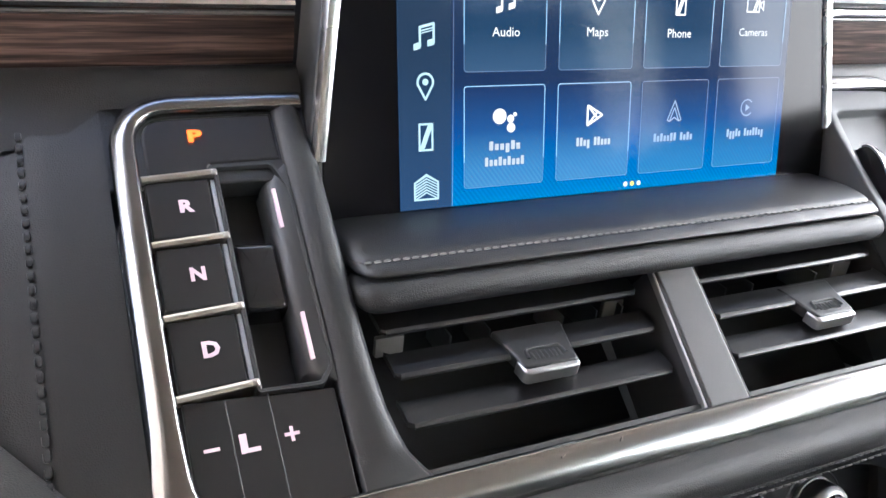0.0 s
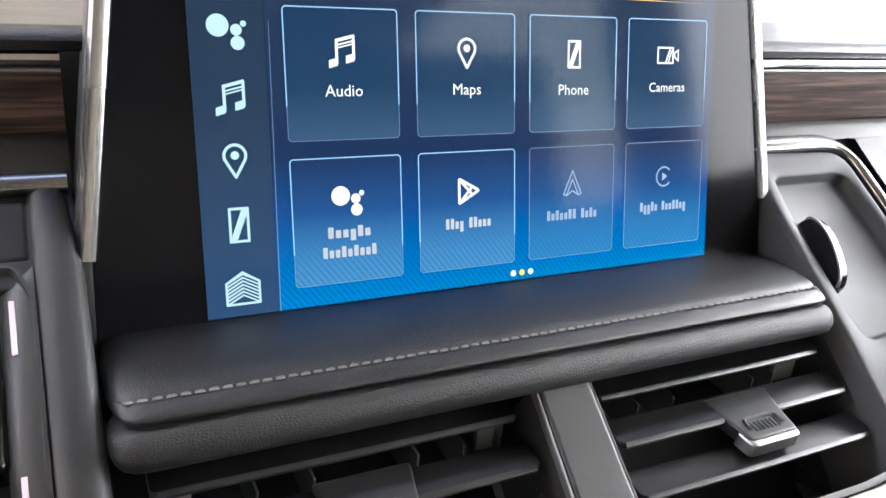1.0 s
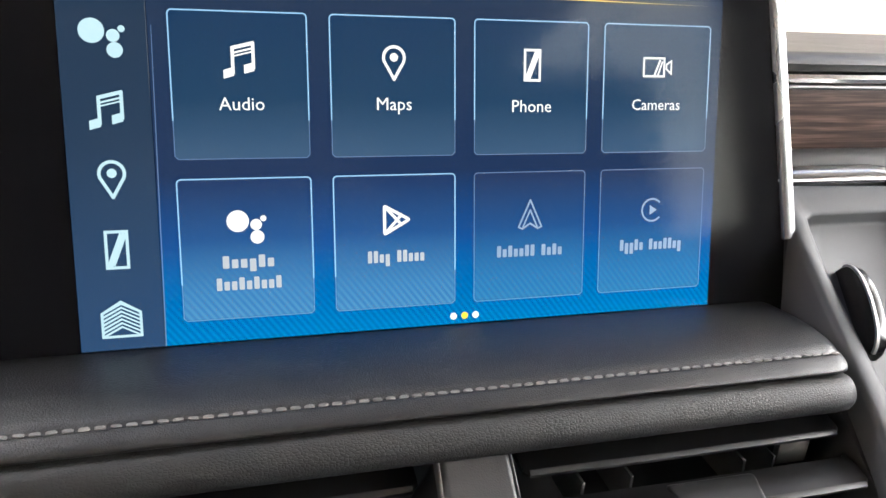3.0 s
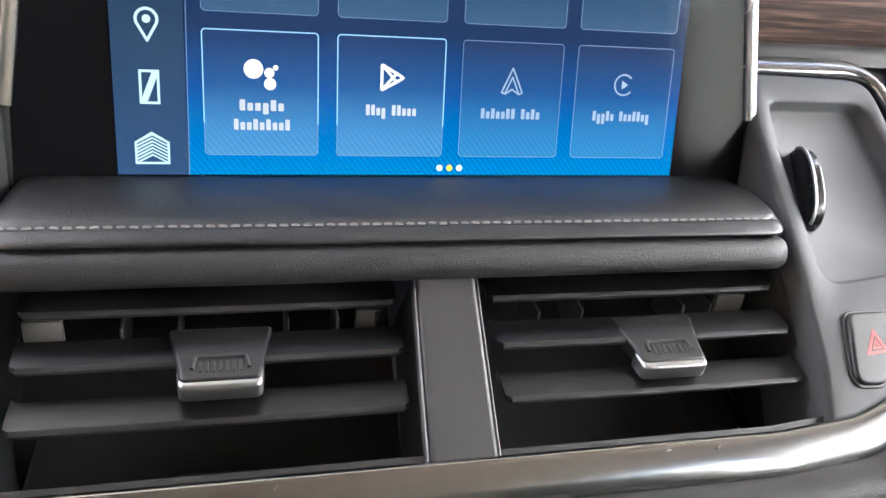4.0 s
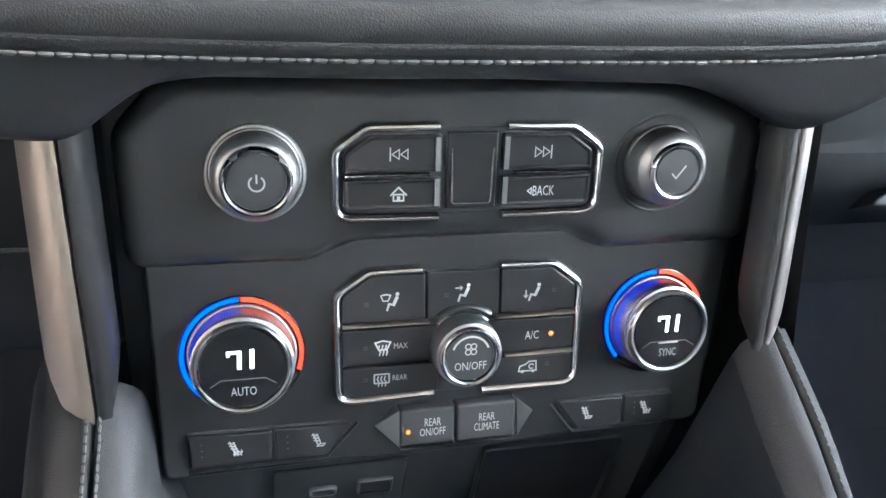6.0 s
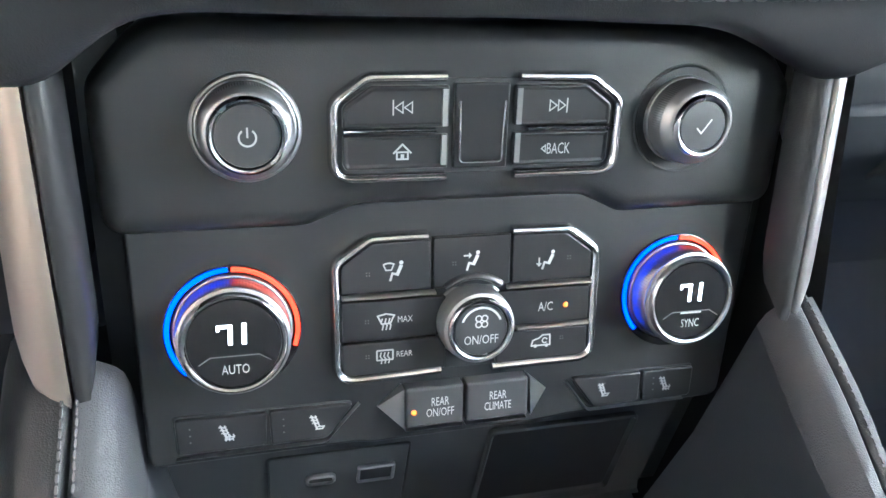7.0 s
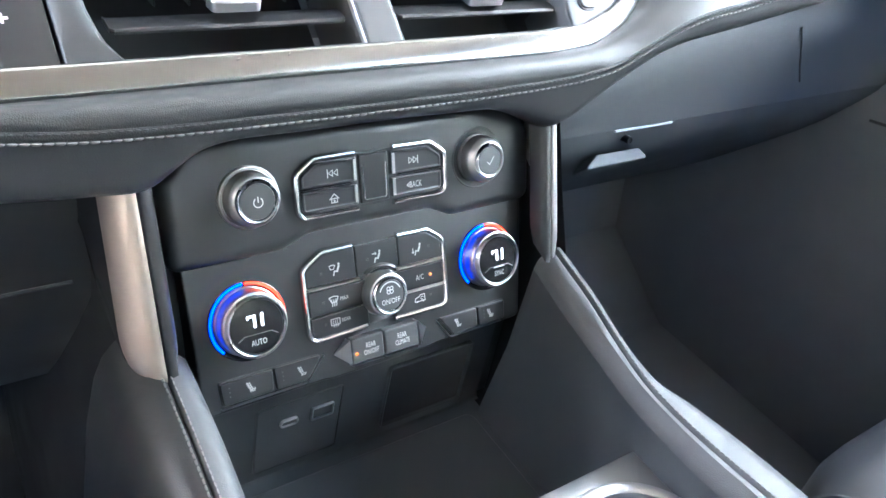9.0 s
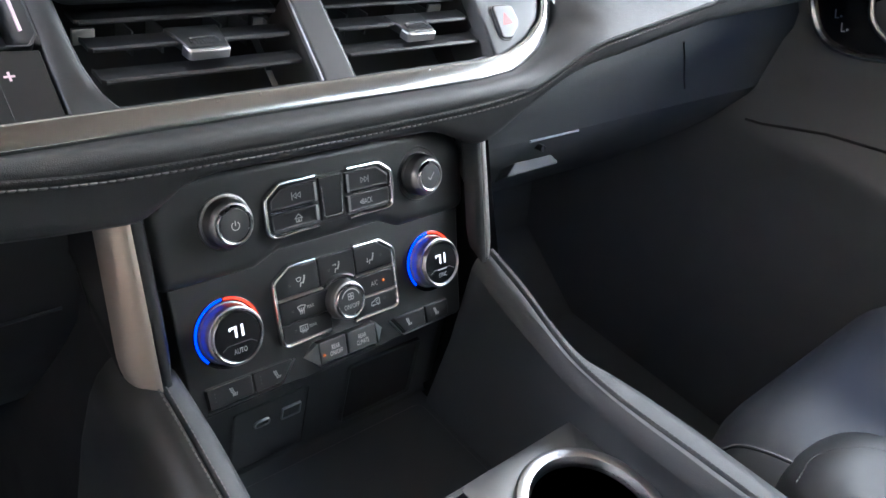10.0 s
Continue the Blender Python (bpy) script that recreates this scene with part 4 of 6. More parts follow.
def icon_camera(x, y, s, z):
    return join(f_frame(rect(x - 0.5 * s, y - 0.30 * s, x + 0.26 * s, y + 0.30 * s), 0.06 * s, z), f_frame([(x + 0.28 * s, y - 0.06 * s), (x + 0.5 * s, y - 0.24 * s), (x + 0.5 * s, y + 0.24 * s), (x + 0.28 * s, y + 0.10 * s)], 0.05 * s, z), f_line([(x - 0.10 * s, y - 0.24 * s), (x + 0.08 * s, y + 0.20 * s)], 0.06 * s, z), f_line([(x + 0.02 * s, y - 0.24 * s), (x + 0.16 * s, y + 0.16 * s)], 0.05 * s, z))


for fn, y, s in ((icon_dots, 0.0963, 0.0135), (icon_music, 0.0745, 0.0115), (icon_pin, 0.0538, 0.0110), (icon_phone, 0.0320, 0.0122), (icon_home, 0.0098, 0.0118)):
    part("icon", fn(-0.1001, y, s, 0.0), L_ICE, bar)
COLS = ((-0.0815, -0.0398), (-0.0325, 0.0094), (0.0164, 0.0584), (0.0648, 0.1076))
for row, (y0, y1) in enumerate(((0.0595, 0.1047), (0.0077, 0.0532))):
    for col, (x0, x1) in enumerate(COLS):
        faint = row == 1 and col > 1
        tile = part("tile", plate(rect(x0, y0, x1, y1, 0.0013), -0.002, -0.0001, 0.00005, 1), L_TILE2 if faint else L_TILE, page, "lit faint tile" if faint else "lit tile")
        o = rect(x0, y0, x1, y1, 0.0013)
        edge_line = [(x0, y0 + 0.012), (x0, y1 - 0.0013)] + [(x0 + 0.0013 * (1 - math.cos(radians(a))), y1 - 0.0013 * (1 - math.sin(radians(a)))) for a in (15, 30, 45, 60, 75, 90)]
        edge_line += [(x0 + x1 - x, y) for x, y in edge_line[::-1]]
        part("outline", f_line(edge_line, 0.00028 if faint else 0.00042, 0.00015), L_FAINT if faint else L_EDGE, tile)
        part("outline", f_line([(x0, y0 + 0.0118), (x0, y0 + 0.001), (x0 + 0.001, y0), (x1 - 0.001, y0), (x1, y0 + 0.001), (x1, y0 + 0.0118)], 0.00024, 0.00012), L_FAINT, tile)
        cx = (x0 + x1) / 2
        lit = L_DIM if faint else L_WHITE
        fn, s = ((icon_music, 0.0112), (icon_pin, 0.0106), (icon_phone, 0.0110), (icon_camera, 0.0118), (icon_dots, 0.0130), (icon_play, 0.0124), (icon_arrow, 0.0104), (icon_ring, 0.0098))[row * 4 + col]
        part("icon", fn(cx, y1 - 0.0148 if row == 0 else y1 - 0.0152, s, 0.0002), lit, tile)
        if row == 0:
            words, w = (("Audio", 0.0140), ("Maps", 0.0118), ("Phone", 0.0146), ("Cameras", 0.0196))[col]
            part("caption", lettering(words, cx, 0.0766 - (0.0006 if words in ("Maps", "Phone") else 0), 0.0002, width=w, bold=0.0), lit, tile)
        else:
            for w, y, rise in (((0.0170, 0.0258, "AxxgAx"), (0.0212, 0.0186, "AxxAxAxxA")), ((0.0203, 0.0250, "AAxg AAxxx"),), ((0.0255, 0.0246, "AxAxxAA AxAx"),), ((0.0262, 0.0246, "AggAx AxxAAxg"),))[col]:
                step = w / len(rise)
                bars = [f_poly(rect(cx - w / 2 + (q + 0.14) * step, y - (0.0028 if c == "g" else 0.0015), cx - w / 2 + (q + 0.86) * step, y + (0.0026 if c == "A" else 0.0014), 0.0003, 2), 0.0002) for q, c in enumerate(rise) if c != " "]
                part("caption_bar", join(*bars), lit if faint else L_TEXT, tile)
for i, x in enumerate((0.0088, 0.0129, 0.0170)):
    part("page_dot", f_disc(x, 0.0030, 0.00125, 0.0003), L_YELLOW if i == 1 else L_WHITE, page)
part("clock", lettering("8:50", 0.1025, 0.1192, 0.0001, width=0.0092), L_WHITE, page)
part("outside_temperature", lettering("86\u00b0", 0.0855, 0.1192, 0.0001, width=0.0072), L_WHITE, page)
part("status_icon", join(f_line([(0.0698, 0.1205), (0.0716, 0.1172), (0.0734, 0.1205)], 0.0006, 0.0001), f_frame(rect(0.0600, 0.1168, 0.0636, 0.1208), 0.0005, 0.0001)), L_WHITE, page)


# ---- radio controls ----
def knob(parent, cx, cy, r_base, r_face, high, well=None):
    """A turned knob with a knurled flank, a bright ring and a dark cap."""
    if well:
        part("well", bezel(circle(cx, cy, well, 64), [(-0.0008, -0.004), (-0.0008, 0.0001), (0.0, 0.0004), (0.0012, -0.0004), (0.003, -0.0035), (0.003, -0.006)]), HARD, parent)
    k = part("knob", lathe([(r_base, -0.004), (r_base, 0.0008), (r_base * 0.985, 0.0018), (r_base * 0.960, 0.0020), (r_base * 0.945, 0.0014), (r_base * 0.938, high * 0.24), (r_base * 0.915, high * 0.64), (r_base * 0.890, high * 0.69), (r_face + 0.0030, high * 0.84), (r_face + 0.0020, high * 0.88)], 96, cx, cy), KNOB, parent, "satin grey rotary knob")
    teeth = []
    n = 110
    for i in range(n):
        a = 2 * math.pi * i / n
        m = Matrix.Translation((cx, cy, 0)) @ Euler((0, 0, a)).to_matrix().to_4x4()
        rb = r_base * 0.938
        teeth.append(moved(([(rb, -0.0003, high * 0.30), (rb, 0.0003, high * 0.30), (rb * 0.976, 0.0003, high * 0.66), (rb * 0.976, -0.0003, high * 0.66), (rb + 0.0001, 0, high * 0.32), (rb * 0.976 + 0.0002, 0, high * 0.64)], [(0, 4, 5, 3), (4, 1, 2, 5), (0, 1, 4), (3, 5, 2)]), m))
    part("knurling", join(*teeth), KNOB, k)
    part("ring", lathe([(r_face + 0.0020, high * 0.84), (r_face + 0.0018, high * 0.96), (r_face + 0.0010, high * 1.02), (r_face + 0.0002, high), (r_face - 0.0002, high * 0.95), (r_face - 0.0002, high * 0.84)], 96, cx, cy), BRIGHT, k, "bright chrome ring")
    part("cap", lathe([(r_face - 0.0004, high * 0.85), (r_face - 0.0006, high * 0.955), (r_face * 0.6, high * 0.962), (0.0002, high * 0.965)], 64, cx, cy), GLOSS if r_face > 0.014 else HARD, k)
    return k


radio = thing("radio_control_panel", "black radio control panel with two knobs and chrome-framed buttons", "control panel", RADIO)
face = fillet([(-0.1262, -0.0205), (-0.0600, -0.0205), (-0.0420, -0.0133), (0.0420, -0.0133), (0.0585, -0.0212), (0.1255, -0.0200), (0.1268, 0.0280), (0.1090, 0.0500), (-0.1090, 0.0500), (-0.1268, 0.0300)],
              [0.010, 0.014, 0.014, 0.014, 0.014, 0.010, 0.012, 0.02, 0.02, 0.012], 7)
part("face_plate", plate(face, -0.025, 0.0, 0.0085, 8), PANEL, radio)
OUTL = fillet([(-0.0130, 0.0325), (-0.0400, 0.0322), (-0.0515, 0.0240), (-0.0515, -0.0022), (-0.0125, -0.0025)], [0, 0.007, 0.006, 0.007, 0], 6, closed=False)
OUTR = [(-x, y) for x, y in OUTL]
LIFT = [(-0.0014, -0.002), (-0.0014, 0.0012), (-0.0011, 0.0027), (-0.0004, 0.0038), (0.0005, 0.0040), (0.0014, 0.0034), (0.0020, 0.0022), (0.0022, 0.0008), (0.0022, -0.002)]
part("chrome_frame", strip(OUTL, LIFT), FRAMEMETAL, radio)
part("chrome_frame", strip(OUTR[::-1], LIFT), FRAMEMETAL, radio)
part("button_bed", plate(fillet([(-0.0505, -0.0015), (0.0505, -0.0015), (0.0505, 0.0235), (0.0395, 0.0315), (-0.0395, 0.0315), (-0.0505, 0.0235)], [0.005] * 6, 5), -0.004, 0.0006, 0.0004), DARK, radio)


def key(parent, outline, top=0.0026, dish=0.0):
    return part("button", plate(outline, -0.003, top, 0.0007, 3, dish), KEYCAP, parent)


for s in (-1, 1):
    up = fillet([(s * 0.0118, 0.0152), (s * 0.0480, 0.0152), (s * 0.0480, 0.0225), (s * 0.0385, 0.0292), (s * 0.0118, 0.0292)], [0.0008, 0.0008, 0.003, 0.003, 0.001], 4)
    lo = fillet([(s * 0.0118, 0.0010), (s * 0.0470, 0.0010), (s * 0.0480, 0.0030), (s * 0.0480, 0.0128), (s * 0.0118, 0.0128)], [0.001, 0.003, 0.001, 0.0008, 0.0008], 4)
    b1 = key(radio, up, 0.0026, 0.0005)
    b2 = key(radio, lo, 0.0026, 0.0005)
    part("chrome_bar", strip([(s * 0.0165, 0.0140), (s * 0.0478, 0.0140)], bar_profile(0.0020, 0.0, 0.0042, 6)), FRAMEMETAL, radio)
    # light on the buttons' inner bevels, drawn as pale metal facets
    part("bevel_highlight", loft([[(s * 0.0122, y, 0.0020), (s * 0.0124, y, 0.0029), (s * 0.0142, y, 0.0030), (s * 0.0144, y, 0.0020)] for y in (0.0022, 0.0030, 0.0118, 0.0126)]), GUNMETAL, b2)
    part("bevel_highlight", loft([[(s * 0.0122, y, 0.0020), (s * 0.0124, y, 0.0029), (s * 0.0142, y, 0.0030), (s * 0.0144, y, 0.0020)] for y in (0.0156, 0.0164, 0.0272, 0.0280)]), GUNMETAL, b1)
    x = s * 0.0278
    if s < 0:
        part("skip_back_mark", join(f_line([(x - 0.0033, 0.0196), (x - 0.0033, 0.0244)], 0.0005, 0.0024), *[f_frame([(x - 0.0030 + d, 0.0220), (x + 0.0002 + d, 0.0198), (x + 0.0002 + d, 0.0242)], 0.0004, 0.0024) for d in (0, 0.0032)]), PRINT, b1)
        part("home_mark", join(f_line([(x - 0.0030, 0.0066), (x, 0.0096), (x + 0.0030, 0.0066)], 0.0006, 0.0024), f_frame(rect(x - 0.0022, 0.0042, x + 0.0022, 0.0072), 0.0006, 0.0024), f_poly(rect(x - 0.0006, 0.0042, x + 0.0006, 0.0062), 0.00245)), PRINT, b2)
    else:
        part("skip_on_mark", join(f_line([(x + 0.0033, 0.0196), (x + 0.0033, 0.0244)], 0.0005, 0.0024), *[f_frame([(x + 0.0030 - d, 0.0220), (x - 0.0002 - d, 0.0242), (x - 0.0002 - d, 0.0198)], 0.0004, 0.0024) for d in (0, 0.0032)]), PRINT, b1)
        part("back_caption", join(lettering("BACK", x + 0.0012, 0.0068, 0.0024, width=0.0088, height=0.0040), f_frame([(x - 0.0056, 0.0068), (x - 0.0036, 0.0052), (x - 0.0036, 0.0084)], 0.0004, 0.0024)), PRINT, b2)
mid = key(radio, rect(-0.0098, 0.0005, 0.0098, 0.0300, 0.0008), 0.0022)
part("chrome_bracket", strip(fillet([(-0.0080, 0.024), (-0.0076, 0.0028), (0.0076, 0.0028), (0.0080, 0.024)], [0, 0.0015, 0.0015, 0], 4, closed=False), bar_profile(0.0014, 0.001, 0.0031, 5)), BRIGHT, mid)
kn = knob(radio, -0.0788, 0.0158, 0.0162, 0.0104, 0.0140)
part("skirt", lathe([(0.0178, -0.002), (0.0178, 0.0010), (0.0173, 0.0020), (0.0165, 0.0022), (0.0161, -0.002)], 96, -0.0788, 0.0158), KNOB, radio, "satin ring round the power knob")
part("power_mark", join(f_arc(-0.0788, 0.0154, 0.0026, 0.0006, 125, 415, 0.0140), f_poly(rect(-0.0791, 0.0154, -0.0785, 0.0186), 0.0140)), PRINT, kn)
kn = knob(radio, 0.0788, 0.0158, 0.0160, 0.0094, 0.0145, well=0.0195)
part("tick_mark", f_line([(0.0762, 0.0152), (0.0780, 0.0134), (0.0816, 0.0182)], 0.0006, 0.0145), PRINT, kn)

# ---- climate controls ----
clim = thing("climate_control_panel", "black climate control panel with lit temperature knobs", "control panel", CLIMATE)
face = fillet([(-0.1185, -0.0500), (-0.0440, -0.0490), (-0.0380, -0.0500), (0.0350, -0.0490), (0.0400, -0.0480), (0.1120, -0.0470), (0.1200, 0.045), (-0.1200, 0.045)], [0.004, 0.004, 0.004, 0.004, 0.004, 0.006, 0.002, 0.002], 4)
part("face_plate", plate(face, -0.028, 0.0, 0.0016, 4), FACE, clim)
OUTL = fillet([(-0.0172, 0.0320), (-0.0380, 0.0318), (-0.0512, 0.0230), (-0.0512, -0.0225), (-0.0118, -0.0215)], [0, 0.007, 0.006, 0.007, 0], 6, closed=False)
OUTR = fillet([(0.0150, 0.0320), (0.0380, 0.0318), (0.0500, 0.0230), (0.0500, -0.0222), (0.0085, -0.0222)], [0, 0.007, 0.006, 0.007, 0], 6, closed=False)
part("chrome_frame", strip(OUTL, LIFT), FRAMEMETAL, clim)
part("chrome_frame", strip(OUTR[::-1], LIFT), FRAMEMETAL, clim)
part("button_bed", plate(fillet([(-0.0503, -0.0215), (0.0490, -0.0215), (0.0490, 0.0225), (0.0378, 0.0308), (-0.0378, 0.0308), (-0.0503, 0.0225)], 0.005, 4), -0.003, 0.0006, 0.0004), DARK, clim)
keys = {}
for nm, out in (("vent_screen", fillet([(-0.0490, 0.0112), (-0.0158, 0.0112), (-0.0158, 0.0300), (-0.0372, 0.0300), (-0.0490, 0.0220)], [0.0008, 0.0008, 0.001, 0.003, 0.003], 4)), ("vent_face", rect(-0.0150, 0.0112, 0.0147, 0.0305, 0.0007)),
                ("vent_feet", fillet([(0.0155, 0.0112), (0.0478, 0.0112), (0.0478, 0.0220), (0.0370, 0.0300), (0.0155, 0.0300)], [0.0008, 0.0008, 0.003, 0.003, 0.001], 4)), ("max", rect(-0.0490, -0.0070, -0.0100, 0.0082, 0.0007)), ("rear", rect(-0.0490, -0.0205, -0.0100, -0.0078, 0.0010)),
                ("ac", rect(0.0100, -0.0062, 0.0478, 0.0082, 0.0007)), ("recirc", rect(0.0100, -0.0205, 0.0478, -0.0082, 0.0010))):
    keys[nm] = key(clim, out)
for p in ([(-0.0485, 0.0097), (-0.0140, 0.0097)], [(0.0140, 0.0097), (0.0478, 0.0097)], [(0.0185, -0.0072), (0.0478, -0.0072)]):
    part("chrome_bar", strip(p, bar_profile(0.0018, 0.0, 0.0038, 6)), LEDGE, clim)
Z = 0.00265


def sitter(x, y, s):
    return join(f_disc(x + 0.22 * s, y + 0.40 * s, 0.10 * s, Z), f_line([(x + 0.20 * s, y + 0.22 * s), (x + 0.02 * s, y - 0.18 * s)], 0.17 * s, Z), f_line([(x + 0.02 * s, y - 0.18 * s), (x - 0.22 * s, y - 0.12 * s), (x - 0.32 * s, y - 0.46 * s)], 0.11 * s, Z))


part("mark", join(sitter(-0.0286, 0.0192, 0.0075), f_arc(-0.0315, 0.0180, 0.0042, 0.0006, 60, 120, Z), f_line([(-0.0334, 0.0215), (-0.0326, 0.0196), (-0.0306, 0.0196), (-0.0298, 0.0215)], 0.0005, Z)), PRINT, keys["vent_screen"])
part("mark", join(sitter(0.0002, 0.0212, 0.0075), f_line([(-0.0034, 0.0232), (-0.0012, 0.0232)], 0.0006, Z), f_poly([(-0.0016, 0.0220), (-0.0004, 0.0232), (-0.0016, 0.0244)], Z)), PRINT, keys["vent_face"])
part("mark", join(sitter(0.0300, 0.0196, 0.0075), f_line([(0.0262, 0.0204), (0.0262, 0.0182)], 0.0006, Z), f_poly([(0.0250, 0.0184), (0.0274, 0.0184), (0.0262, 0.0170)], Z)), PRINT, keys["vent_feet"])
heat_lines = lambda x, y: [f_line([(x + d, y + 0.0020), (x + d - 0.0004, y + 0.0006), (x + d + 0.0004, y - 0.0006), (x + d, y - 0.0022)], 0.0005, Z + 0.00002) for d in (-0.0014, 0, 0.0014)]
part("mark", join(f_frame([(-0.0362, 0.0026), (-0.0345, -0.0010), (-0.0309, -0.0010), (-0.0292, 0.0026), (-0.0327, 0.0034)], 0.0006, Z), *heat_lines(-0.0327, -0.0008)), PRINT, keys["max"])
part("caption", lettering("MAX", -0.0255, 0.0006, Z, width=0.0056, height=0.0024), PRINT, keys["max"])
part("mark", join(f_frame(rect(-0.0365, -0.0152, -0.0299, -0.0108, 0.0006), 0.0006, Z), *heat_lines(-0.0332, -0.0140)), PRINT, keys["rear"])
part("caption", lettering("REAR", -0.0258, -0.0130, Z, width=0.0060, height=0.0022), PRINT, keys["rear"])
part("caption", lettering("A/C", 0.0296, 0.0009, Z, width=0.0060, height=0.0036), PRINT, keys["ac"])
part("led", lathe([(0.0010, 0.002), (0.0010, 0.0027), (0.0002, 0.0031)], 16, 0.0380, 0.0010), L_AMBER, keys["ac"], "lit amber dot")
part("mark", join(f_line([(0.0245, -0.0150), (0.0250, -0.0128), (0.0275, -0.0120), (0.0290, -0.0108), (0.0320, -0.0108), (0.0322, -0.0150)], 0.0006, Z, closed=True), f_arc(0.0300, -0.0131, 0.0010, 0.0005, 20, 320, Z), f_disc(0.0262, -0.0152, 0.0007, Z), f_disc(0.0308, -0.0152, 0.0007, Z)), PRINT, keys["recirc"])
for nm, x, y in (("vent_screen", -0.0391, 0.0185), ("vent_face", -0.0071, 0.0205), ("max", -0.0397, 0.0005), ("rear", -0.0397, -0.0132), ("vent_feet", 0.0383, 0.0200), ("recirc", 0.0370, -0.0125)):
    part("indicator", join(*[f_disc(x + a * 0.0005, y + b * 0.0005, 0.00025, Z, 8) for a in (-1, 1) for b in (-1, 1)]), DIM, keys[nm])
part("knob_hood", strip([(0.0003 + 0.0172 * math.cos(radians(a)), -0.0020 + 0.0172 * math.sin(radians(a))) for a in range(52, 129, 4)], bar_profile(0.0034, 0.0, 0.0046, 8)), PANEL, clim)
kn = knob(clim, 0.0003, -0.0020, 0.0150, 0.0104, 0.0140)
part("fan_mark", join(*[f_arc(0.0003 + 0.0016 * math.cos(radians(a)), 0.0014 + 0.0016 * math.sin(radians(a)), 0.0011, 0.0005, 0, 360, 0.0139) for a in (45, 135, 225, 315)], f_arc(0.0003, -0.0010, 0.0076, 0.0008, 20, 160, 0.0139)), PRINT, kn)
part("caption", lettering("ON/OFF", 0.0003, -0.0056, 0.0139, width=0.0130, height=0.0034), PRINT, kn)


def temperature(cx, cy, word, a_red):
    kn = knob(clim, cx, cy, 0.0205, 0.0160, 0.0145)
    for a0, a1, mat, lb in ((92, 222, L_BLUE, "glowing blue arc"), (a_red, 89, L_RED, "glowing red arc")):
        part("light_arc", f_arc(cx, cy, 0.0222, 0.0016, a0, a1, 0.0012), mat, clim, lb)
    part("arc_groove", lathe([(0.0236, -0.002), (0.0236, 0.0006), (0.0232, 0.0008), (0.0208, 0.0008), (0.0206, -0.002)], 96, cx, cy), GLOSS, clim)
    z = 0.0142
    seven = [f_line([(cx - 0.0050, cy + 0.0064), (cx - 0.0008, cy + 0.0064)], 0.0013, z), f_line([(cx - 0.0010, cy + 0.0064), (cx - 0.0012, cy + 0.0003)], 0.0015, z), f_line([(cx - 0.0050, cy + 0.0066), (cx - 0.0050, cy + 0.0052)], 0.0011, z), f_line([(cx + 0.0035, cy + 0.0068), (cx + 0.0033, cy + 0.0003)], 0.0016, z)]
    part("number", join(*seven), L_DIGIT, kn, "glowing white number")
    part("cap_line", f_line([(cx - 0.0118, cy - 0.0066), (cx - 0.0080, cy - 0.0042), (cx + 0.0080, cy - 0.0042), (cx + 0.0118, cy - 0.0066)], 0.0004, z), DIM, kn)
    part("caption", lettering(word, cx, cy - 0.0090, z, width=0.0092 if word == "AUTO" else 0.0078, height=0.0034), PRINT, kn)
    return kn


temperature(-0.0865, 0.0010, "AUTO", -20)
kn = temperature(0.0858, 0.0025, "SYNC", 25)
part("sync_bar", f_line([(0.0815, -0.0022), (0.0900, -0.0022)], 0.0007, 0.0143), PRINT, kn)

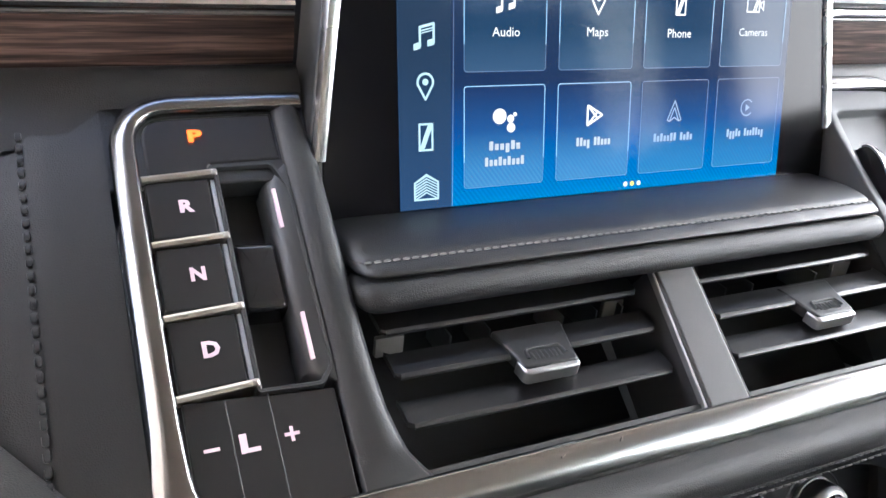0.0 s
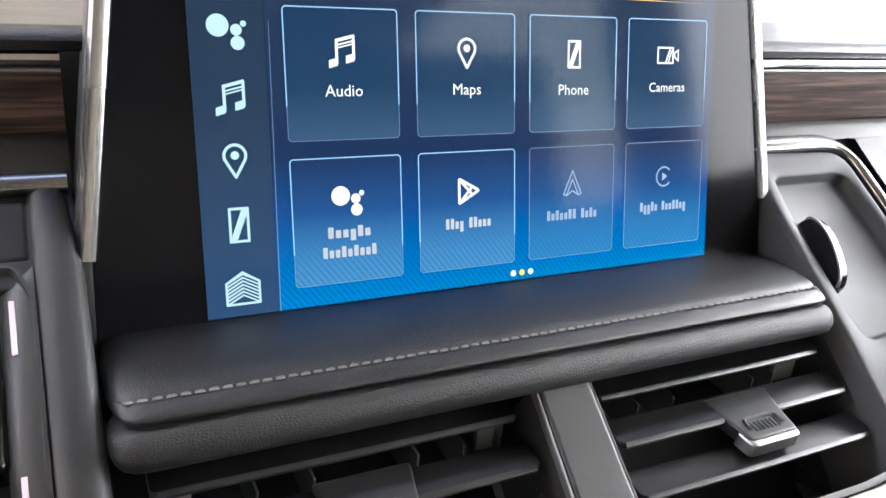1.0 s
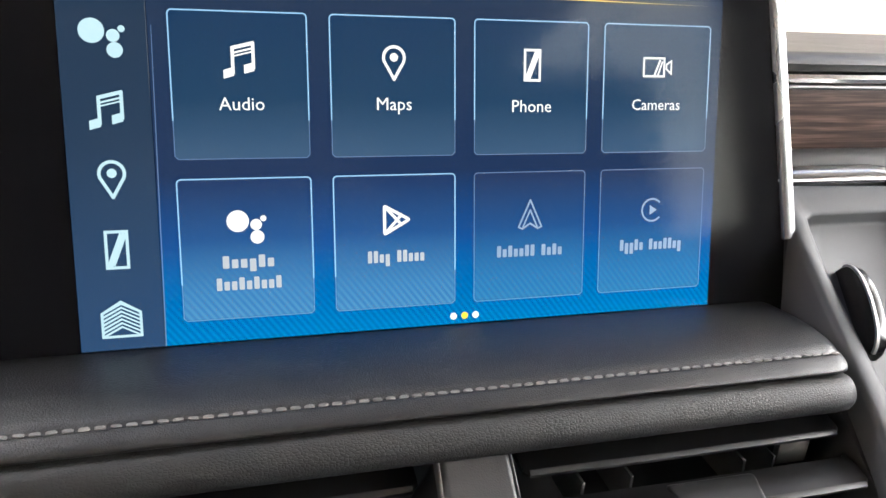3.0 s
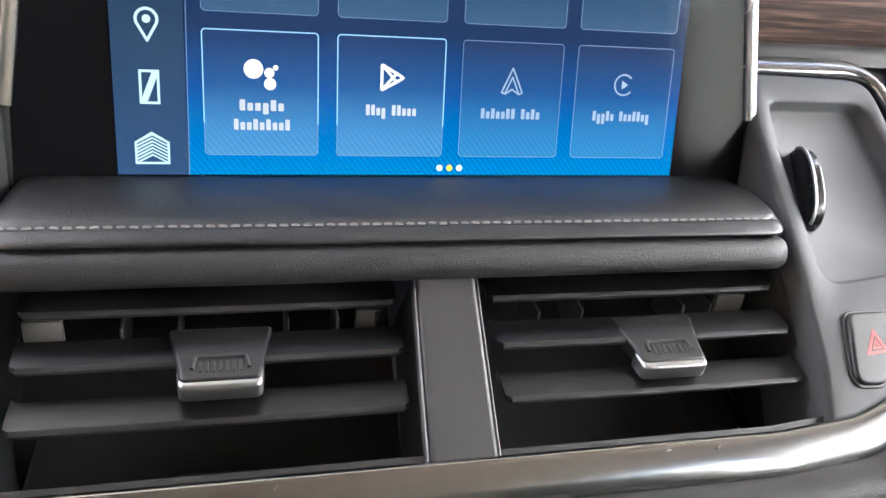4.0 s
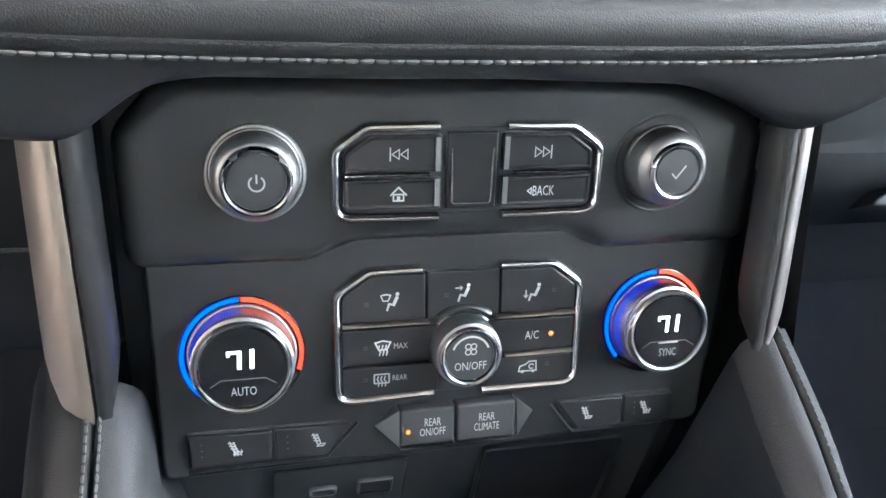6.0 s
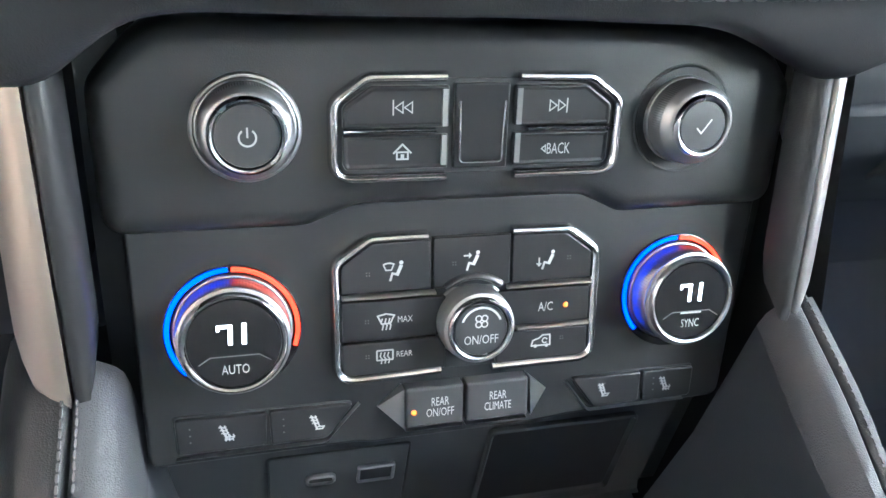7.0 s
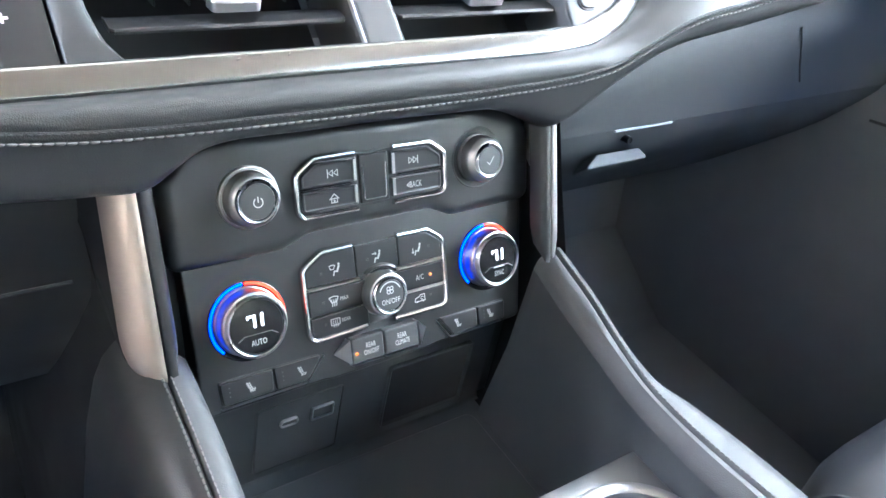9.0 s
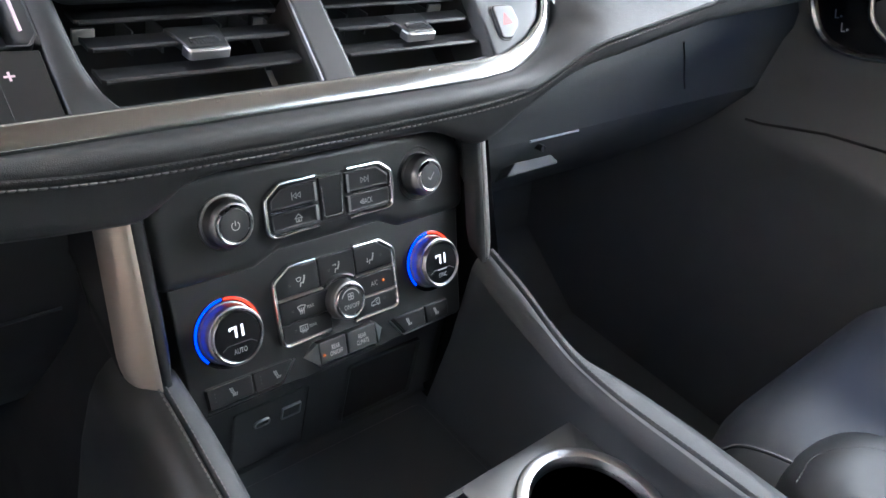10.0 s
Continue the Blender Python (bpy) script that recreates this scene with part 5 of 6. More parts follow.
# seat heater keys
for s in (-1, 1):
    x0, x1 = (-0.1095, -0.0440) if s < 0 else (0.0420, 0.0985)
    lowin = 0.010
    out = [(x0, -0.0300), (x1, -0.0308), (x1 - (lowin if s < 0 else 0.004), -0.0448), (x0 + (0.0008 if s < 0 else lowin), -0.0455)] if s < 0 else [(x0, -0.0312), (x1, -0.0305), (x1 - 0.004, -0.0440), (x0 + 0.010, -0.0450)]
    part("heater_bed", plate(fillet(out, [0.002, 0.002, 0.004, 0.002] if s < 0 else [0.003, 0.002, 0.002, 0.004], 4), -0.003, 0.0006, 0.0004), DARK, clim)
    m0 = -0.0764 if s < 0 else 0.0738
    for a, b in ((x0 + 0.0008, m0 - 0.0004), (m0 + 0.0004, x1 - 0.0010)):
        cut_l, cut_r = (0.010 if s > 0 and a < m0 - 0.01 else 0.0006), (0.010 if s < 0 and b > m0 + 0.01 else 0.0006)
        q = fillet([(a, -0.0310), (b, -0.0314), (b - cut_r, -0.0442), (a + cut_l, -0.0446)], [0.001, 0.001, 0.002, 0.001], 3)
        hk = key(clim, q, 0.0024)
        x = (a + b) / 2 + (0.002 if s < 0 else -0.001)
        y = -0.0378
        base = [(x - 0.00128, y - 0.00240), (x + 0.00176, y - 0.00240), (x + 0.00272, y - 0.00096), (x - 0.00016, y - 0.00096)]
        wavy = [f_line([(x - 0.00288 + 0.0004 * q, y + 0.00272 - 0.0012 * q), (x - 0.00208 + 0.0004 * q, y + 0.00304 - 0.0012 * q), (x - 0.00128 + 0.0004 * q, y + 0.00248 - 0.0012 * q), (x - 0.00048 + 0.0004 * q, y + 0.00288 - 0.0012 * q)], 0.00045, 0.0025) for q in range(3)]
        if a < x0 + 0.005 and s < 0 or b > x1 - 0.005 and s > 0:
            wavy += [f_line([(x - 0.00064 + 0.0013 * q, y - 0.00032), (x - 0.00032 + 0.0013 * q, y - 0.00112), (x - 0.00096 + 0.0013 * q, y - 0.00192), (x - 0.00064 + 0.0013 * q, y - 0.00272)], 0.0004, 0.0025) for q in range(3)]
        part("seat_mark", join(f_line([(x - 0.00240, y + 0.00336), (x - 0.00048, y - 0.00176)], 0.0006, 0.0025), f_line([(x - 0.00096, y + 0.00320), (x + 0.00048, y - 0.00080)], 0.0005, 0.0025), f_frame(base, 0.0005, 0.0025), *wavy), PRINT, hk)
        part("level_mark", join(*[f_disc(a + 0.0045 + cut_l, -0.0345 - 0.0026 * k, 0.00035, 0.0025, 8) for k in range(3)]), DIM, hk)
    under = [(x0 + 0.0005, -0.0468), (x1 - 0.0118, -0.0464), (x1 + 0.0012, -0.0322)] if s < 0 else [(x0 - 0.0012, -0.0326), (x0 + 0.0090, -0.0464), (x1 - 0.0040, -0.0460)]
    part("chrome_under", strip(fillet(under, [0, 0.004, 0], 5, closed=False), bar_profile(0.0011, -0.001, 0.0018, 4)), SATIN, clim)
# rear climate keys
for x0, x1, lines, nm in ((-0.0262, -0.0034, ("REAR", "ON/OFF"), 0), (-0.0026, 0.0228, ("REAR", "CLIMATE"), 1)):
    rk = part("rear_button", plate(rect(x0, -0.0425, x1, -0.0262, 0.0012), -0.004, 0.0062, 0.0012, 3), HARD, clim)
    cx = -0.0128 if nm == 0 else 0.0102
    for i, w in enumerate(lines):
        part("caption", lettering(w, cx, -0.0322 - 0.0044 * i, 0.0064, width=0.0068 if w == "REAR" else 0.0108, height=0.0034), PRINT, rk)
    if nm == 0:
        part("led", lathe([(0.0010, 0.006), (0.0010, 0.0065), (0.0002, 0.0068)], 14, -0.0230, -0.0359), L_AMBER, rk, "lit amber dot")
    part("chrome_under", strip([(x0 + 0.0004, -0.0438), (x1 - 0.0004, -0.0438)], bar_profile(0.0010, -0.002, 0.0056, 4)), SATIN, clim)
for s in (-1, 1):
    w = [(s * 0.0266 + (0.0010 if s > 0 else 0) - (0.0036 if s > 0 else 0), -0.0425), (s * 0.0360 - (0.0036 if s > 0 else 0), -0.0345), (s * 0.0266 - (0.0036 if s > 0 else 0), -0.0262)]
    part("end_wedge", loft([[(x, y, -0.002) for x, y in w], [(w[0][0], w[0][1], 0.006), (w[1][0], w[1][1], 0.0005), (w[2][0], w[2][1], 0.006)]]), SATIN, clim, "grey faceted end piece")

# ---- posts at both sides of the stack ----
def post(s):
    p = thing("side_post", "satin metal post wrapping round the stack with a dark inner edge", "trim", group="centre stack posts")
    out, inn = [], []
    base, fore, long, lean = (0.1278, 0.0, 0.106, 0.0425) if s > 0 else (0.1408, 0.005, 0.1175, 0.0465)
    for i in range(19):
        t = i / 18
        y, z = -0.1110 + fore - lean * t - 0.0006 * math.sin(math.pi * t), 0.590 - long * t
        a = base + (0.0010 if s > 0 else -0.0026) * t
        e = 0.0 if t < 0.84 else (t - 0.84) / 0.16
        k = 1 - (0.55 if s > 0 else 0.15) * e ** 2.5
        wide, deep = (0.0075 + 0.0015 * t, 0.0100) if s > 0 else (0.0150 + 0.0035 * t, 0.0260)
        ring = [(a, y + 0.002, z), (a, y - 0.0034, z - 0.0015)]
        for q in range(1, 13):
            ang = math.pi / 2 * q / 12
            ring.append((a + wide * k * math.sin(ang), y - 0.0042 + deep * (1 - math.cos(ang)), z - 0.0015 + 0.004 * (1 - math.cos(ang))))
        lift = 0.055 * t ** 3
        ring += [(a + wide + 0.0015, y + 0.020 + deep, z + 0.006 + lift * 0.35), (a + wide + 0.0030, y + 0.065, z + 0.010 + lift * 0.8), (a + wide + 0.0035, y + 0.105, z + 0.012 + lift)]
        out.append([(s * x, b, c_) for x, b, c_ in ring])
        inn.append([(s * x, b, c_) for x, b, c_ in ((a - 0.0009, y + 0.010, z + 0.004), (a - 0.0009, y - 0.0030, z - 0.0015), (a - 0.0026, y - 0.0044, z - 0.002), (a - 0.0058, y - 0.0034, z - 0.0015), (a - 0.0088 + 0.003 * e * e, y + 0.001, z), (a - 0.0097 + 0.003 * e * e, y + 0.012, z + 0.005))])
    cut = 18 if s > 0 else 12
    part("metal_face", gridded([r_[:cut] for r_ in out]), POST if s > 0 else POSTL, p, "satin metal outer face", angle=70)
    # the curve's dark reflection is put into the colour of its outer side
    if s < 0:
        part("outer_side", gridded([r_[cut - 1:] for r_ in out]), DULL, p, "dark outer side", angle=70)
    part("inner_face", loft(inn), SOFT if s > 0 else SEMI, p, "dark inner face", angle=70)


post(-1)
post(1)

# ---- centre console: side walls, rails, tray and cup plate ----
console = thing("centre_console", "black centre console with leather rails and an open tray", "console")
RUN = (-0.020, -0.110, -0.150, -0.163, -0.194, -0.229, -0.258, -0.285, -0.320, -0.391, -0.60, -0.80)
SEAM_Z = (0.505, 0.4920, 0.4855, 0.4825, 0.4745, 0.4660, 0.4595, 0.4575, 0.4565, 0.4570, 0.460, 0.460)
LOWER = (0.012, 0.012, 0.012, 0.012, 0.0113, 0.0105, 0.0095, 0.0080, 0.0065, 0.005, 0.0, 0.0)  # how much lower the driver's rail runs
RAIL = {  # distance from the middle of the car: seam, outer edge, inner edge
    1: ((0.1357, 0.1357, 0.1352, 0.1350, 0.1345, 0.1308, 0.1290, 0.1280, 0.1298, 0.1350, 0.145, 0.145),
        (0.1500, 0.1480, 0.1465, 0.1462, 0.1455, 0.1408, 0.1425, 0.1510, 0.1580, 0.1630, 0.170, 0.170),
        (0.1240, 0.1240, 0.1225, 0.1215, 0.1200, 0.1200, 0.1200, 0.1195, 0.1195, 0.1230, 0.131, 0.131)),
    -1: ((0.1395, 0.1395, 0.1388, 0.1385, 0.1385, 0.1390, 0.1400, 0.1412, 0.1435, 0.1475, 0.152, 0.152),
         (0.1720, 0.1720, 0.1720, 0.1720, 0.1725, 0.1735, 0.1750, 0.1770, 0.1800, 0.1830, 0.185, 0.185),
         (0.1240, 0.1240, 0.1236, 0.1232, 0.1228, 0.1240, 0.1262, 0.1280, 0.1300, 0.1330, 0.136, 0.136)),
}
for s in (-1, 1):
    a, b, c_ = (smooth_line([(x, y, z - drop - (low if s < 0 else 0.0)) for x, y, z, low in zip(xs_, RUN, SEAM_Z, LOWER)], 6) for xs_, drop in zip(RAIL[s], (0.0, 0.003 if s > 0 else 0.010, 0.0035)))
    a, b, c_ = ([p for p in q if p[1] < (-0.146 if s > 0 else -0.115)] for q in (a, b, c_))
    inner_rows, outer_rows = [], []
    for p, q, r_ in zip(a, b, c_):
        p, q, r_ = Vector(p), Vector(q), Vector(r_)
        m1, m2 = (p + r_) / 2 + Vector((0, 0, 0.0022)), (p + q) / 2 + Vector((0, 0, 0.0026))
        inner_rows.append([(s * v[0], v[1], v[2]) for v in ((p.x, p.y, p.z - 0.0040), (p.x - 0.0004, p.y, p.z - 0.0008), (p.x - 0.002, p.y, p.z + 0.0008), tuple(m1), (r_.x + 0.003, r_.y, r_.z + 0.0008), (r_.x, r_.y, r_.z - 0.003), (r_.x - 0.0015, r_.y, r_.z - 0.010), (r_.x - 0.004, r_.y, 0.43 if s < 0 else 0.40), (0.108, r_.y, 0.335), (0.106, r_.y, 0.325))])
        if s < 0:
            outer_rows.append([(-v[0], v[1], v[2]) for v in ((p.x, p.y, p.z - 0.0040), (p.x + 0.0004, p.y, p.z - 0.0008), (p.x + 0.002, p.y, p.z + 0.0010), (p.x + 0.008, p.y, p.z + 0.0012), (p.x + 0.016, p.y, p.z - 0.0030), (p.x + 0.023, p.y, p.z - 0.0120), (p.x + 0.028, p.y, p.z - 0.0260), (p.x + 0.034, p.y, p.z - 0.060), (p.x + 0.045, p.y, 0.30), (p.x + 0.055, p.y, 0.0))])
            continue
        outer_rows.append([(s * v[0], v[1], v[2]) for v in ((p.x, p.y, p.z - 0.0040), (p.x + 0.0004, p.y, p.z - 0.0008), (p.x + 0.002, p.y, p.z + 0.0010), tuple(m2), (q.x - 0.003, q.y, q.z + 0.0006), (q.x, q.y, q.z - 0.004), (q.x + 0.004, q.y, q.z - 0.02), (q.x + 0.020, q.y, 0.38), (q.x + 0.035, q.y, 0.25), (q.x + 0.04, q.y, 0.0))])
    part("inner_rail", gridded([r_[:7 if s > 0 else 8] for r_ in inner_rows if r_[0][1] < -0.138]), RAIL_SKIN, console)
    part("inner_wall", gridded([r_[6 if s > 0 else 7:] for r_ in inner_rows]), RUBBER, console, "matte black inner wall")
    part("outer_rail", gridded(outer_rows), RAIL_SKIN if s > 0 else LEATHER, console)
    n0 = [(s * (p[0] + 0.0024), p[1], p[2] + 0.0011) for p in a if p[1] > -0.45]
    stitches(console, n0, 0.0028, 0.0036, 0.0012, up=(s * 0.15, 0, 1), mat=THREADMID if s < 0 else THREADDARK, lift=0.0001)
    if s < 0:
        stitches(console, [(s * (p[0] - 0.0022), p[1], p[2] + 0.0009) for p in a if p[1] > -0.45], 0.0028, 0.0036, 0.0010, up=(0, 0, 1), mat=THREADMID, lift=0.0001)
    # side cheek below the dash, in front of the rail
    cheek = [[(s * (x - (0.005 if s > 0 else 0.0)), y, z) for z, x in ((0.600, 0.141), (0.58, 0.145), (0.53, 0.147), (0.49, 0.150), (0.45, 0.160), (0.30, 0.185), (0.0, 0.19))] for y in (-0.110, -0.08, -0.03, 0.05, 0.20)]
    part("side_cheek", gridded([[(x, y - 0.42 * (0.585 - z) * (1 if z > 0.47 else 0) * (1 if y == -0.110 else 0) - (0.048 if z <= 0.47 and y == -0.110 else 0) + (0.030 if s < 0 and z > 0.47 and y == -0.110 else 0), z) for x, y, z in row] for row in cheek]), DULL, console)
    gap = [[(s * x, y0, z) for x in (0.116, 0.130)] for y0, z in ((-0.082, 0.59), (-0.104, 0.53), (-0.122, 0.475), (-0.128, 0.45), (-0.130, 0.33))]
    part("corner_fill", gridded(gap), DARK, console)
part("tray_wall", gridded([[(x, y, z) for y, z in ((-0.120, 0.450), (-0.1345, 0.436), (-0.1350, 0.400), (-0.1352, 0.337), (-0.137, 0.333), (-0.1395, 0.3325))] for x in (-0.116, 0.0, 0.116)]), HARD, console)
part("tray_floor", gridded([[(x, y, z) for y, z in ((-0.135, 0.3325), (-0.20, 0.331), (-0.262, 0.332), (-0.272, 0.336))] for x in (-0.112, 0.0, 0.112)]), RUBBER, console)
part("tray_mat", plate(rect(-0.100, -0.266, 0.100, -0.150, 0.008), 0.331, 0.3345, 0.001), RUBBER, console, "ribbed rubber mat")
part("tray_back_wall", gridded([[(x, y, z) for y, z in ((-0.272, 0.331), (-0.275, 0.36), (-0.276, 0.413), (-0.279, 0.4185), (-0.283, 0.4195))] for x in (-0.122, 0.122)]), GREY, console)
usb = thing("usb_panel", "black panel with two charging sockets", "socket panel", frame_of((0, -0.1357, 0.372), 0))
part("panel", plate(rect(-0.0760, -0.0330, -0.0150, 0.0270, 0.002), -0.003, 0.0008, 0.0005), HARD, usb)
part("panel_edge", bezel(rect(-0.0770, -0.0340, -0.0140, 0.0280, 0.003), [(0, 0), (0, 0.0011), (0.0006, 0.0011), (0.0006, 0)]), DARK, usb)
for cx, w, h in ((-0.0536, 0.0132, 0.0068), (-0.0290, 0.0170, 0.0118)):
    rr = 0.0032 if w < 0.015 else 0.0014
    pr = part("socket", bezel(rect(cx - w / 2, 0.0095 - h / 2, cx + w / 2, 0.0095 + h / 2, rr), [(0, 0.001), (0, 0.0024), (0.0004, 0.0028), (0.0012, 0.0028), (0.0014, 0.0018), (0.0014, 0.001)]), SATIN, usb, "metal-rimmed charging socket")
    part("socket_core", plate(rect(cx - w / 2 + 0.0014, 0.0095 - h / 2 + 0.0014, cx + w / 2 - 0.0014, 0.0095 + h / 2 - 0.0014, 0.0006), 0.0005, 0.0019, 0.0002), DARK, pr)
cub = thing("charging_slot", "dark recessed charging slot behind the tray", "slot", frame_of((0, -0.1357, 0.372), 0))
part("rim", bezel(rect(0.0220, -0.032, 0.0960, 0.0290, 0.004), [(0, -0.001), (0, 0.0018), (0.0008, 0.0026), (0.0018, 0.0018), (0.0024, -0.001)]), DARK, cub)
part("flap", plate(rect(0.0244, -0.030, 0.0936, 0.0266, 0.003), -0.001, 0.0006, 0.0004), BLACK, cub)

# cup plate with two holes
cup = thing("cup_holder_plate", "satin dark plate with a chrome-ringed cup holder", "cup holder")
CX, CY, CR = 0.0665, -0.3440, 0.0540
o = by_angle(fillet([(0.004, -0.279), (0.1205, -0.279), (0.124, -0.420), (0.004, -0.420)], 0.003, 3), (CX, CY), 96)
h = [(CX + CR * 0.97 * math.cos(-math.pi + 2 * math.pi * i / 96), CY + CR * 0.97 * math.sin(-math.pi + 2 * math.pi * i / 96)) for i in range(96)]
part("plate", loft([[(x, y, 0.405) for x, y in o], [(x, y, 0.4195) for x, y in o], [(x, y, 0.420) for x, y in inset(o, 0.0006)], [(x, y, 0.420) for x, y in h], [(x, y, 0.405) for x, y in h]], (False, False)), GUNMETAL, cup)
o2 = [(-x, y) for x, y in o]
h2 = [(-x, y) for x, y in h]
part("plate", loft([[(x, y, 0.405) for x, y in o2], [(x, y, 0.4195) for x, y in o2], [(x, y, 0.420) for x, y in inset(o2, 0.0006)], [(x, y, 0.420) for x, y in h2], [(x, y, 0.405) for x, y in h2]], (False, False)), GUNMETAL, cup)
for s in (1, -1):
    ring = part("ring", lathe([(CR, 0.416), (CR, 0.4225), (CR - 0.001, 0.4245), (CR - 0.0045, 0.4255), (CR - 0.0085, 0.4240), (CR - 0.0110, 0.419), (CR - 0.0114, 0.416), (CR, 0.416)], 96, s * CX, CY), SATIN, cup, "satin chrome cup ring")
    well_r = [(CR - 0.0110, 0.419), (CR - 0.012, 0.40), (CR - 0.0125, 0.345), (CR - 0.015, 0.340), (0.0005, 0.340)]
    part("well", loft([[(s * CX + q * math.cos(2 * math.pi * i / 64), CY + q * math.sin(2 * math.pi * i / 64), z) for i in range(64)] for q, z in well_r], (False, True)), DARK, cup)
arm = thing("armrest", "black leather console armrest", "armrest")
part("lid", block(-0.118, -0.80, 0.40, 0.118, -0.425, 0.475, 0.015, 4), LEATHER, arm)

# ---- passenger side: glove box, footwell, seat and door ----
glove = thing("glove_box", "black glove box below the dash with a small latch", "glove box")
rows = []
for x in (0.15, 0.17, 0.20, 0.25, 0.32, 0.40, 0.50, 0.60, 0.70, 0.75):
    ze = smooth_edge_z(x)
    back = 0.0 if x > 0.19 else (0.19 - x) * 0.8
    rows.append([(x, y + back, z) for y, z in ((0.01, ze - 0.03), (-0.020, ze - 0.040), (-0.045, ze - 0.058), (-0.058, ze - 0.080), (-0.060, ze - 0.100), (-0.054, ze - 0.120), (-0.047, 0.515), (-0.0465, 0.505), (-0.0410, 0.490), (-0.0310, 0.472), (-0.012, 0.445), (0.025, 0.405), (0.075, 0.355), (0.13, 0.30), (0.22, 0.25))])
part("lid", gridded([r_[7:] for r_ in rows]), GLOVE, glove)
part("upper_face", gridded([r_[:8] for r_ in rows]), GLOVE, glove)
part("seam", tube([(0.489, -0.0600, 0.594), (0.497, -0.0618, 0.580), (0.508, -0.0618, 0.563), (0.522, -0.0590, 0.548), (0.537, -0.0565, 0.533)], 0.0010, 6), DARK, glove)
part("latch_line", tube([(0.284, -0.0515, 0.5070), (0.32, -0.0515, 0.5065), (0.360, -0.0510, 0.5060)], 0.0013, 6), STRIP, glove, "thin bright latch edge")
part("latch", moved(plate(fillet([(0.0, 0.0), (0.020, 0.012), (0.074, 0.011), (0.082, 0.0)], [0.002, 0.006, 0.004, 0.003], 4), -0.016, 0.004, 0.0015), frame_of((0.258, -0.052, 0.471), 48)), GLOVE, glove, "dark latch flap")
part("lock", moved(lathe([(0.0036, -0.014), (0.0036, 0.0010), (0.0030, 0.0016), (0.0026, 0.0012), (0.0004, 0.0010)], 24), frame_of((0.312, -0.0475, 0.4925), 10)), SEMI, glove, "small dark lock")
foot = thing("footwell", "dark grey carpeted footwell", "carpet", kind="structure")
part("carpet", join(block(0.15, -1.2, -0.02, 0.78, 0.30, 0.0, 0), block(-0.78, -1.2, -0.02, -0.15, 0.30, 0.0, 0)), CARPET, foot)
# driver's firewall carpet near-black: the footwell's shade is put into its colour
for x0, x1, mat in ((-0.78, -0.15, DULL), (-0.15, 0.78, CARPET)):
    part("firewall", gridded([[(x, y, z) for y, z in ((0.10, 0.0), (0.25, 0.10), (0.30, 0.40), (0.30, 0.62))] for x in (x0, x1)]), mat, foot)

seat = thing("passenger_seat", "dark grey leather passenger seat with stitched bolster", "car seat")


def cushion(x0, x1, y0, y1, z0, z1, r, crown, n=12, corner=0.05):
    """A stuffed block, its front corner well rounded."""
    rings = []
    for i in range(n + 1):
        t = i / n
        a = math.pi / 2 * t
        q = r * (1 - math.sin(a))
        k = r * (1 - math.cos(a))
        out = fillet([(x0 + k, y0 + k), (x1 - k, y0 + k), (x1 - k, y1 - k), (x0 + k, y1 - k)], max(corner - k * 0.3, 0.02), 8)
        rings.append([(x, y, z1 - r + r * math.sin(a)) for x, y in out])
    low = [[(x, y, z0) for x, y, _ in rings[0]]]
    last = rings[-1]
    cx, cy = (x0 + x1) / 2, (y0 + y1) / 2
    for f in (0.8, 0.5, 0.2):
        rings.append([(cx + (x - cx) * f, cy + (y - cy) * f, z + crown * (1 - f)) for x, y, z in last])
    return loft(low + rings)


part("front_cushion", cushion(0.228, 0.70, -0.62, -0.324, 0.24, 0.406, 0.055, 0.006, corner=0.11), SEAT, seat)
part("main_cushion", cushion(0.240, 0.70, -0.95, -0.420, 0.24, 0.424, 0.050, -0.01), SEAT, seat)
part("bolster", cushion(0.195, 0.350, -0.95, -0.397, 0.24, 0.440, 0.040, 0.004, corner=0.075), SEAT, seat)
stitches(seat, smooth_line([(0.205, -0.4150, 0.4360), (0.236, -0.4120, 0.4405), (0.267, -0.4230, 0.4410), (0.293, -0.4430, 0.4415), (0.305, -0.48, 0.4415)], 8), 0.0030, 0.0040, 0.0011, mat=THREADDARK, up=(0, 0.4, 1), lift=0.0004)
part("piping", tube(smooth_line([(0.222, -0.352, 0.392), (0.236, -0.362, 0.4035), (0.246, -0.378, 0.4075), (0.256, -0.400, 0.4085)], 6), 0.0016, 6), DARK, seat, "dark seam piping")
part("backrest", moved(cushion(0.215, 0.70, -1.10, -0.92, 0.40, 1.10, 0.06, 0.0), Matrix.Identity(4)), SEAT, seat)

# the passenger's door, shut: x back along the door, y into the cabin, z up
DOOR = Matrix(((0, -1, 0, 0.758), (-1, 0, 0, 0.0), (0, 0, 1, 0), (0, 0, 0, 1)))
door = thing("door_1", "dark passenger door with a chrome-framed switch plate", "car door", DOOR, kind="structure")
part("panel", gridded([[(x, y, z) for z, y in ((0.0, 0.0), (0.28, 0.002), (0.40, 0.012), (0.445, 0.030), (0.47, 0.028), (0.495, 0.010), (0.54, 0.0), (0.62, -0.003), (0.72, -0.008), (0.80, -0.022))] for x in (-0.32, -0.1, 0.1, 0.3, 0.6, 0.9)]), DOORTRIM, door)
part("crease", tube([(0.06, 0.0290, 0.466), (0.0833, 0.0285, 0.470), (0.16, 0.0140, 0.490), (0.228, 0.0085, 0.500), (0.35, 0.0070, 0.512)], 0.002, 6), SOFT, door)
